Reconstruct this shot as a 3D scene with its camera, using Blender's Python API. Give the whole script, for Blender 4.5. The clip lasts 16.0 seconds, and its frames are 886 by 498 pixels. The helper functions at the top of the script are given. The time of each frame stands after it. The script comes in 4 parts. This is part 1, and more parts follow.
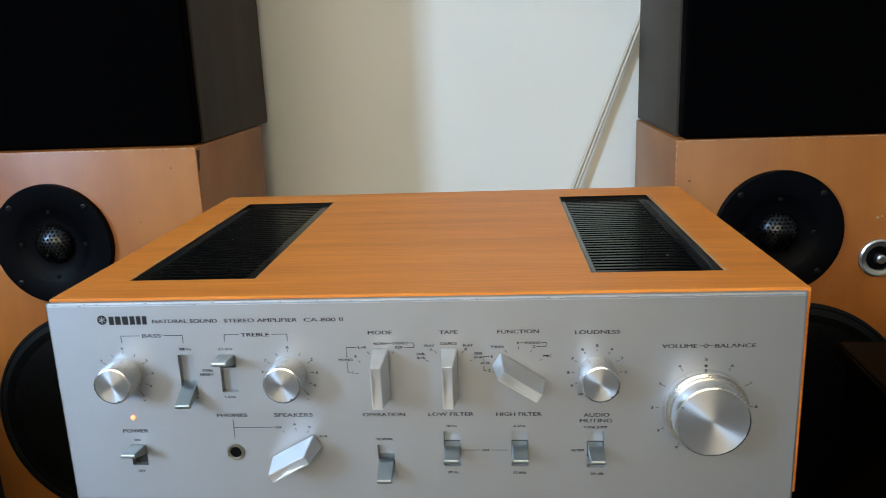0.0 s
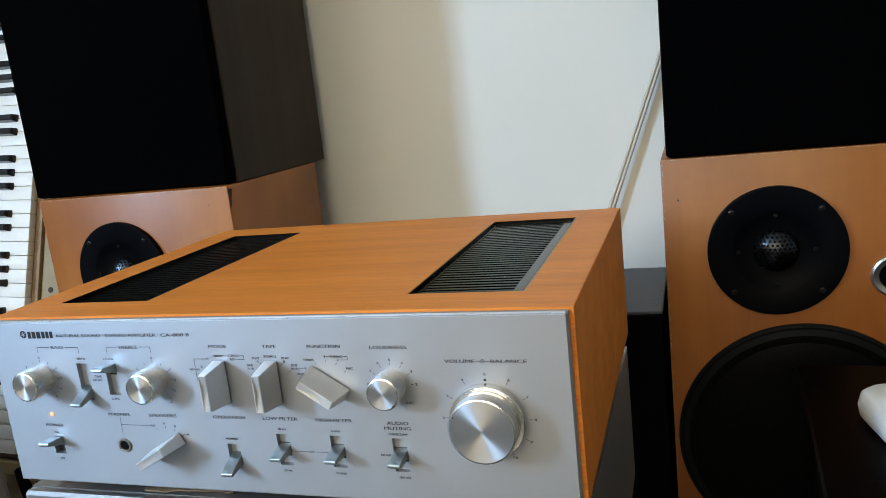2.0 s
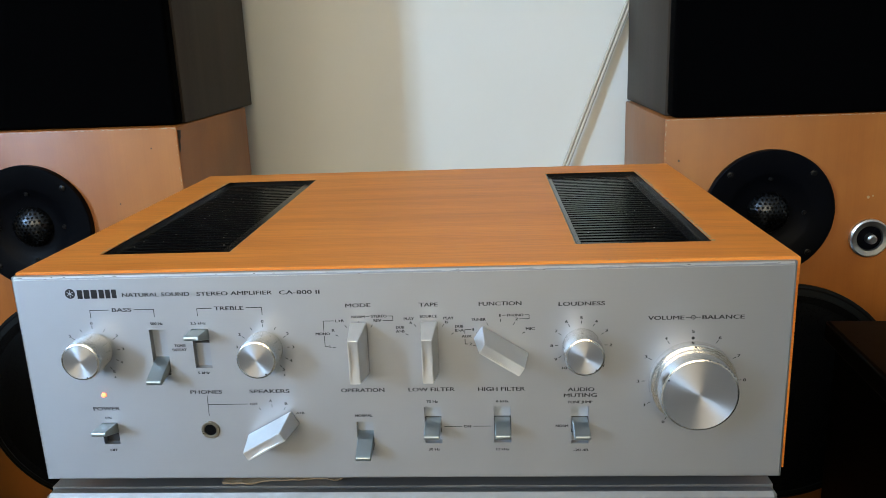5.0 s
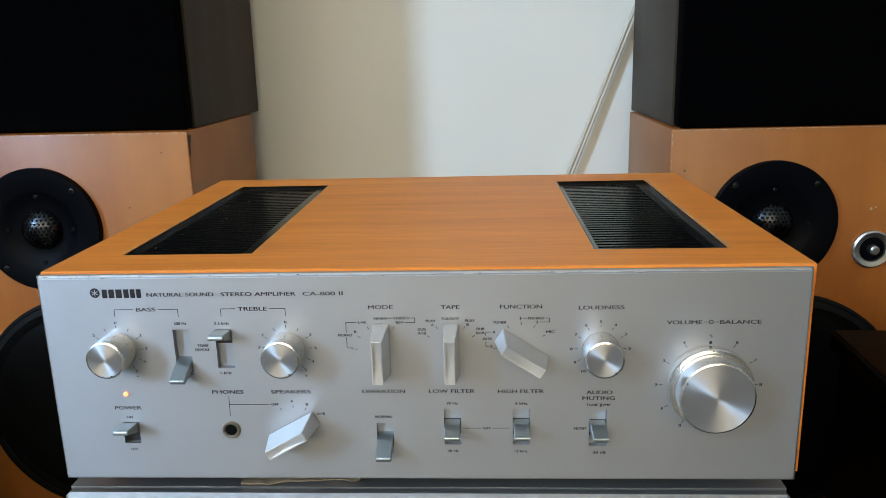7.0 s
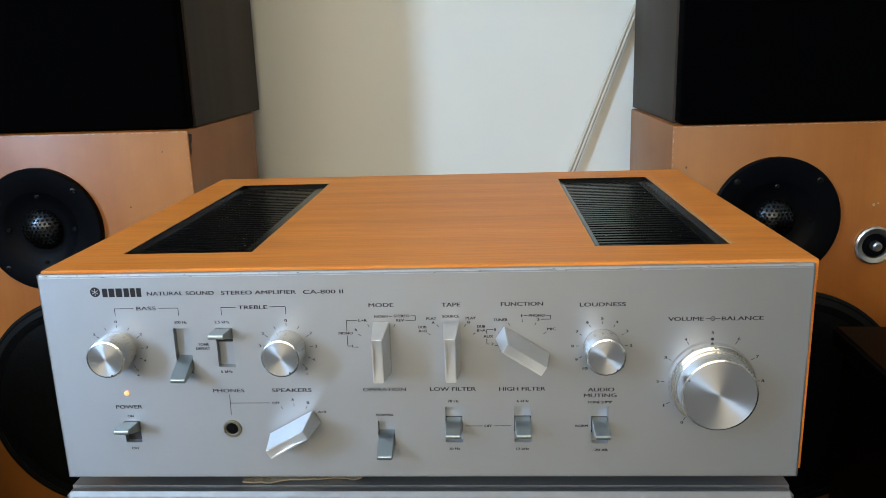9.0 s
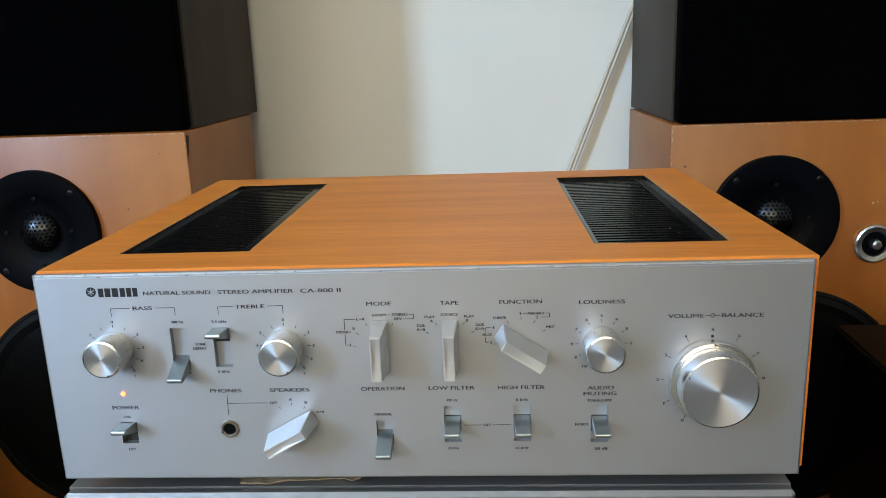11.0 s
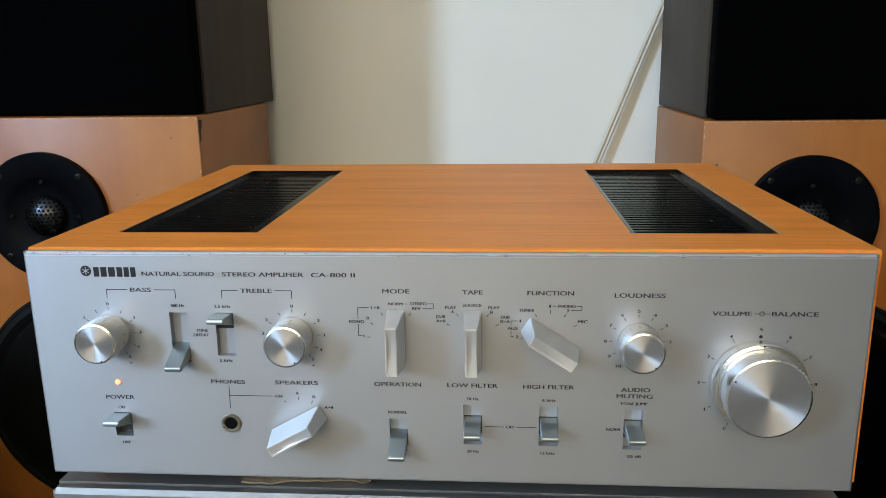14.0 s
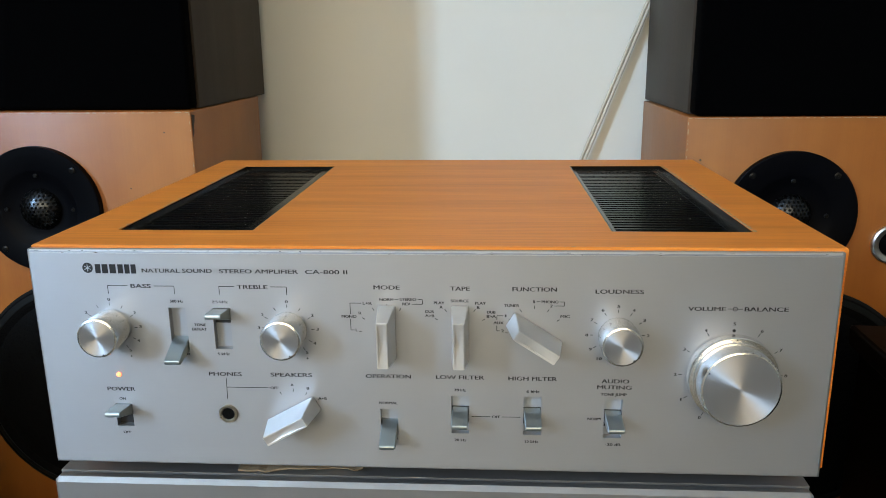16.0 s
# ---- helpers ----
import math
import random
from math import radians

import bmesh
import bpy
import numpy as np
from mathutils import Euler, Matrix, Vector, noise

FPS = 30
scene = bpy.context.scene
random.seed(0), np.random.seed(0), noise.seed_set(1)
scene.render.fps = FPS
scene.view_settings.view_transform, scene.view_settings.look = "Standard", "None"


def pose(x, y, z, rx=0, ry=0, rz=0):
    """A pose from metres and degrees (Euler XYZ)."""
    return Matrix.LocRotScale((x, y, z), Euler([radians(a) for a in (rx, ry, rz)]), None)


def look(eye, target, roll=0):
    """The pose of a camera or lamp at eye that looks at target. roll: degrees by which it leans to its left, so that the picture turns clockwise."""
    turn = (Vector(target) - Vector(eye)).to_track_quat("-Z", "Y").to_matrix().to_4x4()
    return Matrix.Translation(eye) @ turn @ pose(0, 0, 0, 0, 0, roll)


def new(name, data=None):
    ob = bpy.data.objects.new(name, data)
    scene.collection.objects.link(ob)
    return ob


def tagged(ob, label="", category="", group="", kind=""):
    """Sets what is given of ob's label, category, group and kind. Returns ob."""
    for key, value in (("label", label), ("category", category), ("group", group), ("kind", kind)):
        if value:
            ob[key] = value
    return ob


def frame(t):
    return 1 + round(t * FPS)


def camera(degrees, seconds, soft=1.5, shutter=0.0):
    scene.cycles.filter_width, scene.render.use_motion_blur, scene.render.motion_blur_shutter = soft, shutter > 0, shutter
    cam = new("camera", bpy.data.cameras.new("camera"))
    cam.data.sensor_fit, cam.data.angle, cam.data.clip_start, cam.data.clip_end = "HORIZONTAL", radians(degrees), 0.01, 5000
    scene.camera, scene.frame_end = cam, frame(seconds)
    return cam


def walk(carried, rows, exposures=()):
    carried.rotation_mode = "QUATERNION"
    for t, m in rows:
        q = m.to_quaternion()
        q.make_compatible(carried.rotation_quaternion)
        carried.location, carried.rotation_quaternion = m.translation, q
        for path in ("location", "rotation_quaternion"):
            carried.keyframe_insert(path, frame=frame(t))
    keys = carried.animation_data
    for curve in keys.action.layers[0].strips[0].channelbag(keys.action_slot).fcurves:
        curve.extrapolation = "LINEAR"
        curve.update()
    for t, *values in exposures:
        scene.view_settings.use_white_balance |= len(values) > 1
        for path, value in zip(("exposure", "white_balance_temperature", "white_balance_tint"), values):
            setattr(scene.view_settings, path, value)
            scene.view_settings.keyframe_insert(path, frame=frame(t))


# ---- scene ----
cam = camera(58.9, 16.0, 0.75, 0.2)
PATH = [
    (0, (0.049, -0.422, 0.965), (-0.093, 1.511, 0.472), -2.2),
    (0.5, (0.112, -0.43, 0.964), (-0.132, 1.489, 0.456), -1.5),
    (1, (0.172, -0.437, 0.967), (-0.293, 1.458, 0.531), -4.3),
    (1.5, (0.244, -0.431, 0.962), (-0.329, 1.441, 0.552), -4.2),
    (2, (0.291, -0.433, 0.962), (-0.327, 1.427, 0.561), -6.4),
    (2.5, (0.272, -0.438, 0.968), (-0.341, 1.416, 0.534), -5.4),
    (3, (0.226, -0.441, 0.976), (-0.314, 1.425, 0.502), -4.0),
    (3.5, (0.158, -0.426, 0.981), (-0.229, 1.474, 0.492), -3.5),
    (4, (0.098, -0.422, 0.966), (-0.156, 1.498, 0.468), -3.1),
    (4.2, (0.085, -0.411, 0.957), (-0.123, 1.511, 0.446), -2.8),
    (6.3, (0.039, -0.415, 0.947), (-0.046, 1.517, 0.438), -1.7),
    (6.5, (0.038, -0.418, 0.949), (-0.047, 1.518, 0.456), -1.3),
    (7, (0.039, -0.419, 0.948), (-0.067, 1.517, 0.458), -1.5),
    (7.5, (0.04, -0.419, 0.947), (-0.06, 1.517, 0.457), -1.7),
    (8, (0.04, -0.418, 0.946), (-0.064, 1.516, 0.447), -1.6),
    (8.5, (0.04, -0.419, 0.947), (-0.073, 1.516, 0.454), -1.7),
    (9, (0.04, -0.418, 0.947), (-0.072, 1.517, 0.454), -1.8),
    (11.5, (0.041, -0.416, 0.943), (-0.071, 1.523, 0.464), -2.2),
    (12, (0.043, -0.414, 0.941), (-0.08, 1.526, 0.47), -2.6),
    (12.5, (0.041, -0.391, 0.932), (-0.097, 1.54, 0.427), -2.4),
    (13, (0.04, -0.371, 0.928), (-0.086, 1.563, 0.433), -1.7),
    (13.5, (0.036, -0.379, 0.927), (-0.096, 1.561, 0.46), -1.2),
    (14, (0.033, -0.384, 0.925), (-0.111, 1.553, 0.451), -0.8),
    (14.5, (0.035, -0.392, 0.927), (-0.1, 1.539, 0.422), -1.2),
    (15, (0.036, -0.399, 0.935), (-0.092, 1.524, 0.402), -0.9),
    (15.5, (0.034, -0.399, 0.934), (-0.093, 1.53, 0.421), -0.7),
    (16, (0.035, -0.4, 0.934), (-0.084, 1.532, 0.432), -0.6),
]
walk(cam, [(t, look(eye, target, roll)) for t, eye, target, roll in PATH], [(0.0, 0.08, 6500, 10), (12.6, 0.08, 6500, 10), (15.0, 0.08, 6720, 10), (16.0, 0.08, 6720, 10)])

# ---- world and light ----
world = bpy.data.worlds.new("world")
scene.world = world
world.use_nodes = True
wn = world.node_tree
sky = wn.nodes.new("ShaderNodeTexSky")
sky.sky_type, sky.sun_disc = "NISHITA", False
sky.sun_elevation, sky.sun_rotation = radians(35), radians(230)
wn.links.new(sky.outputs[0], wn.nodes["Background"].inputs[0])
wn.nodes["Background"].inputs[1].default_value = 0.1


def area_lamp(name, m, sx, sy, watts, colour):
    lamp = bpy.data.lights.new(name, "AREA")
    lamp.shape, lamp.size, lamp.size_y, lamp.energy, lamp.color = "RECTANGLE", sx, sy, watts, colour
    ob = new(name, lamp)
    ob.matrix_world = m
    return ob


FLOOR_Z = 0.28
ROOM_L, ROOM_R, ROOM_F, ROOM_B, ROOM_H = -2.3, 2.4, -3.6, 0.795, 2.75
WIN1_Y, WIN1_Z, WIN1_W, WIN1_H = -2.10, 1.95, 0.50, 1.15
FILL_X, FILL_Z, FILL_W, FILL_H = -0.45, 2.00, 3.2, 1.1
# Cool light through the tall window, out of view.
area_lamp("unseen_light", Matrix.Translation((ROOM_L - 0.03, WIN1_Y, WIN1_Z)) @ pose(0, 0, 0, 0, -90, 0) @ pose(0, 0, 0, 0, 0, 90), WIN1_W, WIN1_H, 225, (0.41, 0.65, 0.97))
# Added warm fill lamp, set in an invented opening behind the camera.
area_lamp("unseen_light", Matrix.Translation((FILL_X, ROOM_F - 0.03, FILL_Z)) @ pose(0, 0, 0, 90, 0, 0), FILL_W, FILL_H, 71, (1.0, 0.83, 0.53))


# ---- materials ----
class Nodes:
    """A short hand for node materials."""

    def __init__(self, name):
        self.mat = bpy.data.materials.new(name)
        self.mat.use_nodes = True
        self.tree = self.mat.node_tree
        self.bsdf = self.tree.nodes["Principled BSDF"]
        self.place = None

    def add(self, kind, **values):
        n = self.tree.nodes.new(kind)
        for key, v in values.items():
            n.inputs[key.replace("_", " ")].default_value = v
        return n

    def link(self, a, b):
        self.tree.links.new(a, b)

    def coords(self, scale=(1, 1, 1)):
        if self.place is None:
            self.place = self.add("ShaderNodeTexCoord")
        m = self.add("ShaderNodeMapping")
        m.inputs["Scale"].default_value = scale
        self.link(self.place.outputs["Object"], m.inputs[0])
        return m.outputs[0]

    def noise(self, scale, detail=4.0, stretch=(1, 1, 1), rough=0.55):
        n = self.add("ShaderNodeTexNoise", Scale=scale, Detail=detail, Roughness=rough)
        self.link(self.coords(stretch), n.inputs["Vector"])
        return n.outputs["Fac"]

    def ramp(self, fac, stops):
        r = self.add("ShaderNodeValToRGB")
        while len(r.color_ramp.elements) < len(stops):
            r.color_ramp.elements.new(0.5)
        for e, (at, c) in zip(r.color_ramp.elements, stops):
            e.position = at
            e.color = (*c, 1) if len(c) == 3 else c
        self.link(fac, r.inputs[0])
        return r.outputs[0]

    def mix(self, fac, a, b, mode="MIX"):
        n = self.tree.nodes.new("ShaderNodeMix")
        n.data_type, n.blend_type = "RGBA", mode
        for s, v in ((n.inputs[0], fac), (n.inputs[6], a), (n.inputs[7], b)):
            if isinstance(v, (int, float)):
                s.default_value = v
            elif isinstance(v, tuple):
                s.default_value = (*v, 1)
            else:
                self.link(v, s)
        return n.outputs[2]

    def scalar(self, fac, lo, hi):
        n = self.add("ShaderNodeMapRange")
        n.inputs["To Min"].default_value, n.inputs["To Max"].default_value = lo, hi
        self.link(fac, n.inputs[0])
        return n.outputs[0]

    def bump(self, fac, strength, distance=0.001):
        n = self.add("ShaderNodeBump", Strength=strength, Distance=distance)
        self.link(fac, n.inputs["Height"])
        self.link(n.outputs[0], self.bsdf.inputs["Normal"])

    def set(self, **values):
        for key, v in values.items():
            s = self.bsdf.inputs[key.replace("_", " ")]
            if isinstance(v, (int, float)):
                s.default_value = v
            elif isinstance(v, tuple):
                s.default_value = (*v, 1)
            else:
                self.link(v, s)
        return self


def wood_material(name, dark, mid, light, along="x", rough=0.42, grain=1.0, stain=0.0, lines=0.45, gloss=0.5):
    """Fine-grained veneer, its grain along one axis."""
    n = Nodes(name)
    st = {"x": (1, 14, 14), "y": (14, 1, 14), "z": (14, 14, 1)}[along]
    st2 = {"x": (1, 60, 60), "y": (60, 1, 60), "z": (60, 60, 1)}[along]
    big = n.noise(3.0 * grain, 3, st)
    fine = n.noise(14.0 * grain, 6, st2, 0.7)
    base = n.ramp(big, [(0.25, dark), (0.5, mid), (0.8, light)])
    streaks = n.ramp(fine, [(0.38, tuple(c * 0.62 for c in dark)), (0.56, (1, 1, 1))])
    col = n.mix(lines, base, streaks, "MULTIPLY")
    if stain:
        blot = n.ramp(n.noise(5.0, 5), [(0.35, (0.62, 0.55, 0.5)), (0.6, (1, 1, 1))])
        col = n.mix(stain, col, blot, "MULTIPLY")
    n.set(Base_Color=col, Roughness=n.scalar(fine, rough - 0.07, rough + 0.1), Specular_IOR_Level=gloss)
    n.bump(fine, 0.25, 0.0004)
    return n.mat


def plain_material(name, colour, rough=0.5, metal=0.0, vary=0.12, scale=20.0, bump=0.1, gloss=0.5):
    n = Nodes(name)
    a = n.noise(scale, 5)
    b = n.noise(scale * 9, 3)
    col = n.mix(1.0, colour, n.ramp(a, [(0.3, (1 - vary,) * 3), (0.7, (1.0, 1.0, 1.0))]), "MULTIPLY")
    n.set(Base_Color=col, Roughness=n.scalar(b, max(0.02, rough - 0.06), rough + 0.08), Metallic=metal, Specular_IOR_Level=gloss)
    if bump:
        n.bump(b, bump, 0.0006)
    return n.mat


def brushed_material(name, colour, rough, metal=1.0, stretch=(1, 60, 60), aniso=0.0, along=None):
    """Brushed or turned metal. along: the direction across the brushing; None: turned about the local z."""
    n = Nodes(name)
    g = n.noise(60.0, 4, stretch)
    big = n.noise(9.0, 4)
    col = n.mix(1.0, colour, n.ramp(big, [(0.3, (0.93, 0.93, 0.93)), (0.7, (1, 1, 1))]), "MULTIPLY")
    n.set(Base_Color=col, Metallic=metal, Roughness=n.scalar(g, rough - 0.05, rough + 0.07))
    if aniso:
        n.set(Anisotropic=aniso, Anisotropic_Rotation=0.0 if along else 0.25)
        if along:
            t = n.add("ShaderNodeCombineXYZ", X=along[0], Y=along[1], Z=along[2])
        else:
            t = n.add("ShaderNodeTangent")
            t.direction_type, t.axis = "RADIAL", "Z"
        n.link(t.outputs[0], n.bsdf.inputs["Tangent"])
    n.bump(g, 0.06, 0.0002)
    return n.mat


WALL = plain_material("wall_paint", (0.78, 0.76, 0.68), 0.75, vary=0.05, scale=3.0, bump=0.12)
# Unseen walls: cream chosen to warm the bounced light, darkened to dim reflections.
BOUNCEWALL = plain_material("bounce_tint_paint", (0.33, 0.295, 0.235), 0.75, vary=0.05, scale=3.0, bump=0.12)
CEIL = plain_material("ceiling_paint", (0.82, 0.81, 0.78), 0.8, vary=0.04, scale=2.0)
FLOOR = plain_material("worn_linoleum", (0.09, 0.074, 0.053), 0.45, vary=0.4, scale=7.0)
TEAK = wood_material("teak_veneer", (0.62, 0.188, 0.023), (0.745, 0.236, 0.032), (0.845, 0.288, 0.046), "x", 0.46, lines=0.30, gloss=0.32)
BOXWOOD = wood_material("orange_veneer", (0.31, 0.094, 0.0138), (0.35, 0.113, 0.018), (0.39, 0.135, 0.024), "z", 0.37, 0.5, stain=0.7, lines=0.05, gloss=0.45)
DARKVENEER = wood_material("dark_veneer", (0.036, 0.026, 0.019), (0.046, 0.034, 0.025), (0.056, 0.043, 0.032), "z", 0.48, 0.7, lines=0.2, gloss=0.13)
GRILLE = plain_material("grille_cloth", (0.0006, 0.0006, 0.0008), 0.9, vary=0.3, scale=900.0, bump=0.4, gloss=0.02)
BLACK = plain_material("black_plastic", (0.0016, 0.0019, 0.003), 0.45, vary=0.3, scale=60.0, gloss=0.05)
RUBBER = plain_material("black_rubber", (0.002, 0.002, 0.002), 0.6, vary=0.3, scale=40.0, gloss=0.08)
VENT = plain_material("vent_black", (0.003, 0.003, 0.003), 0.19, vary=0.4, scale=120.0, bump=0.03, gloss=0.11)
VENTFRAME = plain_material("vent_frame_grey", (0.013, 0.013, 0.0125), 0.18, vary=0.25, scale=80.0, bump=0.03, gloss=0.45)
PANEL = brushed_material("satin_aluminium", (0.395, 0.405, 0.42), 0.50, 0.88, aniso=0.55, along=(0, 0, 1))
LOWMETAL = brushed_material("silver_paint", (0.38, 0.372, 0.36), 0.42, 0.85)
KNOB = brushed_material("turned_aluminium", (0.86, 0.85, 0.83), 0.22, 1.0, (60, 60, 2))
KNOBFACE = brushed_material("spun_aluminium", (0.53, 0.515, 0.505), 0.50, 0.88, (1, 1, 1), 0.91)
BARMETAL = plain_material("satin_bar_metal", (0.80, 0.79, 0.775), 0.40, 0.92, vary=0.06, scale=70.0, bump=0)
LEVER = brushed_material("blue_grey_metal", (0.40, 0.45, 0.46), 0.32, 0.95)
INK = plain_material("black_ink", (0.004, 0.004, 0.006), 0.5, vary=0.1, bump=0)
DARKSLOT = plain_material("slot_dark", (0.010, 0.010, 0.011), 0.5, vary=0.2, bump=0)
SLOTGREY = plain_material("slot_grey", (0.36, 0.38, 0.41), 0.42, 0.4, bump=0)
CHROME = plain_material("chrome", (0.72, 0.71, 0.68), 0.30, 1.0, bump=0)
BRASS = plain_material("worn_nickel", (0.42, 0.38, 0.30), 0.28, 1.0, bump=0)
CREAM = plain_material("cream_paint", (0.33, 0.245, 0.115), 0.5, vary=0.25, scale=12.0)
TAN = wood_material("raw_wood", (0.20, 0.12, 0.055), (0.28, 0.18, 0.085), (0.34, 0.23, 0.12), "z", 0.55)
IVORY = plain_material("white_key_plastic", (0.80, 0.78, 0.72), 0.42, vary=0.06, scale=30.0, bump=0.02)
EBONY = plain_material("black_key_plastic", (0.012, 0.012, 0.013), 0.18, vary=0.2, scale=30.0, bump=0.02)
PVC = plain_material("ivory_plastic", (0.56, 0.50, 0.39), 0.45, vary=0.1, scale=25.0)
CARD = wood_material("cardboard", (0.22, 0.15, 0.085), (0.36, 0.27, 0.17), (0.50, 0.40, 0.27), "x", 0.8)
GREYPLASTIC = plain_material("grey_plastic", (0.07, 0.07, 0.072), 0.5, vary=0.15, scale=30.0)
GREYCASE = plain_material("dull_grey_plastic", (0.30, 0.275, 0.24), 0.55, vary=0.2, scale=25.0)
CLOTH = plain_material("white_cloth", (0.72, 0.70, 0.62), 0.85, vary=0.1, scale=40.0)
BAREWOOD = plain_material("bare_chipped_wood", (0.46, 0.33, 0.20), 0.7, vary=0.35, scale=300.0)
NICK = plain_material("dark_nick", (0.10, 0.085, 0.07), 0.6, vary=0.4, scale=400.0)
MARK = plain_material("dark_mark", (0.05, 0.025, 0.012), 0.7, vary=0.3, scale=200.0)
DARKGLOSS = plain_material("dark_lacquer", (0.003, 0.002, 0.0015), 0.3, vary=0.3, scale=15.0, bump=0.02, gloss=0.02)
WHITEPLASTIC = plain_material("white_plastic", (0.78, 0.77, 0.74), 0.35, vary=0.05, scale=20.0, bump=0.02)
WINDOWWHITE = plain_material("window_white", (0.75, 0.75, 0.73), 0.4)

led_n = Nodes("led_glow")
led_n.set(Base_Color=(0.9, 0.25, 0.1), Emission_Color=(1.0, 0.19, 0.075), Emission_Strength=3.2)
LED = led_n.mat


# ---- mesh helpers ----
def mesh_object(name, bm, material, parent=None, label="", m=None, smooth=None):
    me = bpy.data.meshes.new(name)
    bmesh.ops.recalc_face_normals(bm, faces=bm.faces)
    bm.to_mesh(me)
    bm.free()
    for mt in material if isinstance(material, (list, tuple)) else [material]:
        me.materials.append(mt)
    if smooth is not None:
        me.shade_smooth()
        me.set_sharp_from_angle(angle=radians(smooth))
    ob = new(name, me)
    if parent:
        ob.parent = parent
    if m is not None:
        ob.matrix_basis = m
    if label:
        ob["label"] = label
    return ob


def part(name, bm, material, parent, label="", m=None, smooth=None):
    return mesh_object(name, bm, material, parent, label, m, smooth)


def thing(name, place, label, category, group=""):
    ob = new(name)
    ob.empty_display_size = 0.05
    ob.matrix_basis = place if isinstance(place, Matrix) else Matrix.Translation(place)
    return tagged(ob, label, category, group)


def box(x0, x1, y0, y1, z0, z1, bevel=0.0, segments=2, bm=None):
    """A box, its edges rounded. Added to bm where one is given."""
    b = bmesh.new()
    bmesh.ops.create_cube(b, size=1.0)
    for v in b.verts:
        v.co = Vector(((x0 + x1) / 2 + v.co.x * (x1 - x0), (y0 + y1) / 2 + v.co.y * (y1 - y0), (z0 + z1) / 2 + v.co.z * (z1 - z0)))
    if bevel:
        bmesh.ops.bevel(b, geom=b.edges[:], offset=bevel, segments=segments, affect="EDGES", profile=0.5)
    return join(bm, b)


def join(bm, b):
    if bm is None:
        return b
    at = {v: bm.verts.new(v.co) for v in b.verts}
    for fc in b.faces:
        nf = bm.faces.new([at[v] for v in fc.verts])
        nf.material_index = fc.material_index
    b.free()
    return bm


def lathe(profile, n=48, bm=None):
    """Turns (radius, height) pairs about z; a radius of 0 closes the end."""
    b = bmesh.new()
    rings = []
    for r, z in profile:
        if r == 0:
            rings.append([b.verts.new((0, 0, z))])
        else:
            rings.append([b.verts.new((r * math.cos(2 * math.pi * i / n), r * math.sin(2 * math.pi * i / n), z)) for i in range(n)])
    for a, c in zip(rings, rings[1:]):
        for i in range(n):
            j = (i + 1) % n
            if len(a) == 1 and len(c) == 1:
                continue
            if len(a) == 1:
                b.faces.new((a[0], c[i], c[j]))
            elif len(c) == 1:
                b.faces.new((a[i], a[j], c[0]))
            else:
                b.faces.new((a[i], a[j], c[j], c[i]))
    return join(bm, b)


def plate(us, vs, holes, depth, place, chamfer=0.0):
    """A plate over the grid us x vs with rectangular holes (u0, u1, v0, v1). place(u, v, d) gives the corner d behind its face."""
    us = sorted(set(us) | {h[0] for h in holes} | {h[1] for h in holes})
    vs = sorted(set(vs) | {h[2] for h in holes} | {h[3] for h in holes})
    if chamfer:
        us = [us[0], us[0] + chamfer, *us[1:-1], us[-1] - chamfer, us[-1]]
        vs = [vs[0], vs[0] + chamfer, *vs[1:-1], vs[-1] - chamfer, vs[-1]]
    b = bmesh.new()
    nu, nv = len(us), len(vs)

    def edge(i, j):
        return chamfer if i in (0, nu - 1) or j in (0, nv - 1) else 0.0

    front = [[b.verts.new(place(u, v, edge(i, j))) for j, v in enumerate(vs)] for i, u in enumerate(us)]
    back = [[b.verts.new(place(u, v, depth)) for v in vs] for u in us]

    def solid(i, j):
        if not (0 <= i < nu - 1 and 0 <= j < nv - 1):
            return False
        u, v = (us[i] + us[i + 1]) / 2, (vs[j] + vs[j + 1]) / 2
        return not any(h[0] < u < h[1] and h[2] < v < h[3] for h in holes)

    for i in range(nu - 1):
        for j in range(nv - 1):
            if not solid(i, j):
                continue
            b.faces.new((front[i][j], front[i + 1][j], front[i + 1][j + 1], front[i][j + 1]))
            b.faces.new((back[i][j], back[i][j + 1], back[i + 1][j + 1], back[i + 1][j]))
            for di, dj, p, q in ((-1, 0, (i, j), (i, j + 1)), (1, 0, (i + 1, j), (i + 1, j + 1)), (0, -1, (i, j), (i + 1, j)), (0, 1, (i, j + 1), (i + 1, j + 1))):
                if not solid(i + di, j + dj):
                    b.faces.new((front[p[0]][p[1]], front[q[0]][q[1]], back[q[0]][q[1]], back[p[0]][p[1]]))
    bmesh.ops.delete(b, geom=[v for v in b.verts if not v.link_faces], context="VERTS")
    return b


def tube(points, radius, n=10, bm=None):
    """A round rod or cable along the points."""
    b = bmesh.new()
    pts = [Vector(p) for p in points]
    rings = []
    side = None
    for i, p in enumerate(pts):
        d = (pts[min(i + 1, len(pts) - 1)] - pts[max(i - 1, 0)]).normalized()
        side = d.orthogonal() if side is None else (side - d * side.dot(d))
        side.normalize()
        other = d.cross(side)
        rings.append([b.verts.new(p + radius * (math.cos(2 * math.pi * k / n) * side + math.sin(2 * math.pi * k / n) * other)) for k in range(n)])
    for a, c in zip(rings, rings[1:]):
        for k in range(n):
            b.faces.new((a[k], a[(k + 1) % n], c[(k + 1) % n], c[k]))
    b.faces.new(rings[0][::-1])
    b.faces.new(rings[-1])
    return join(bm, b)


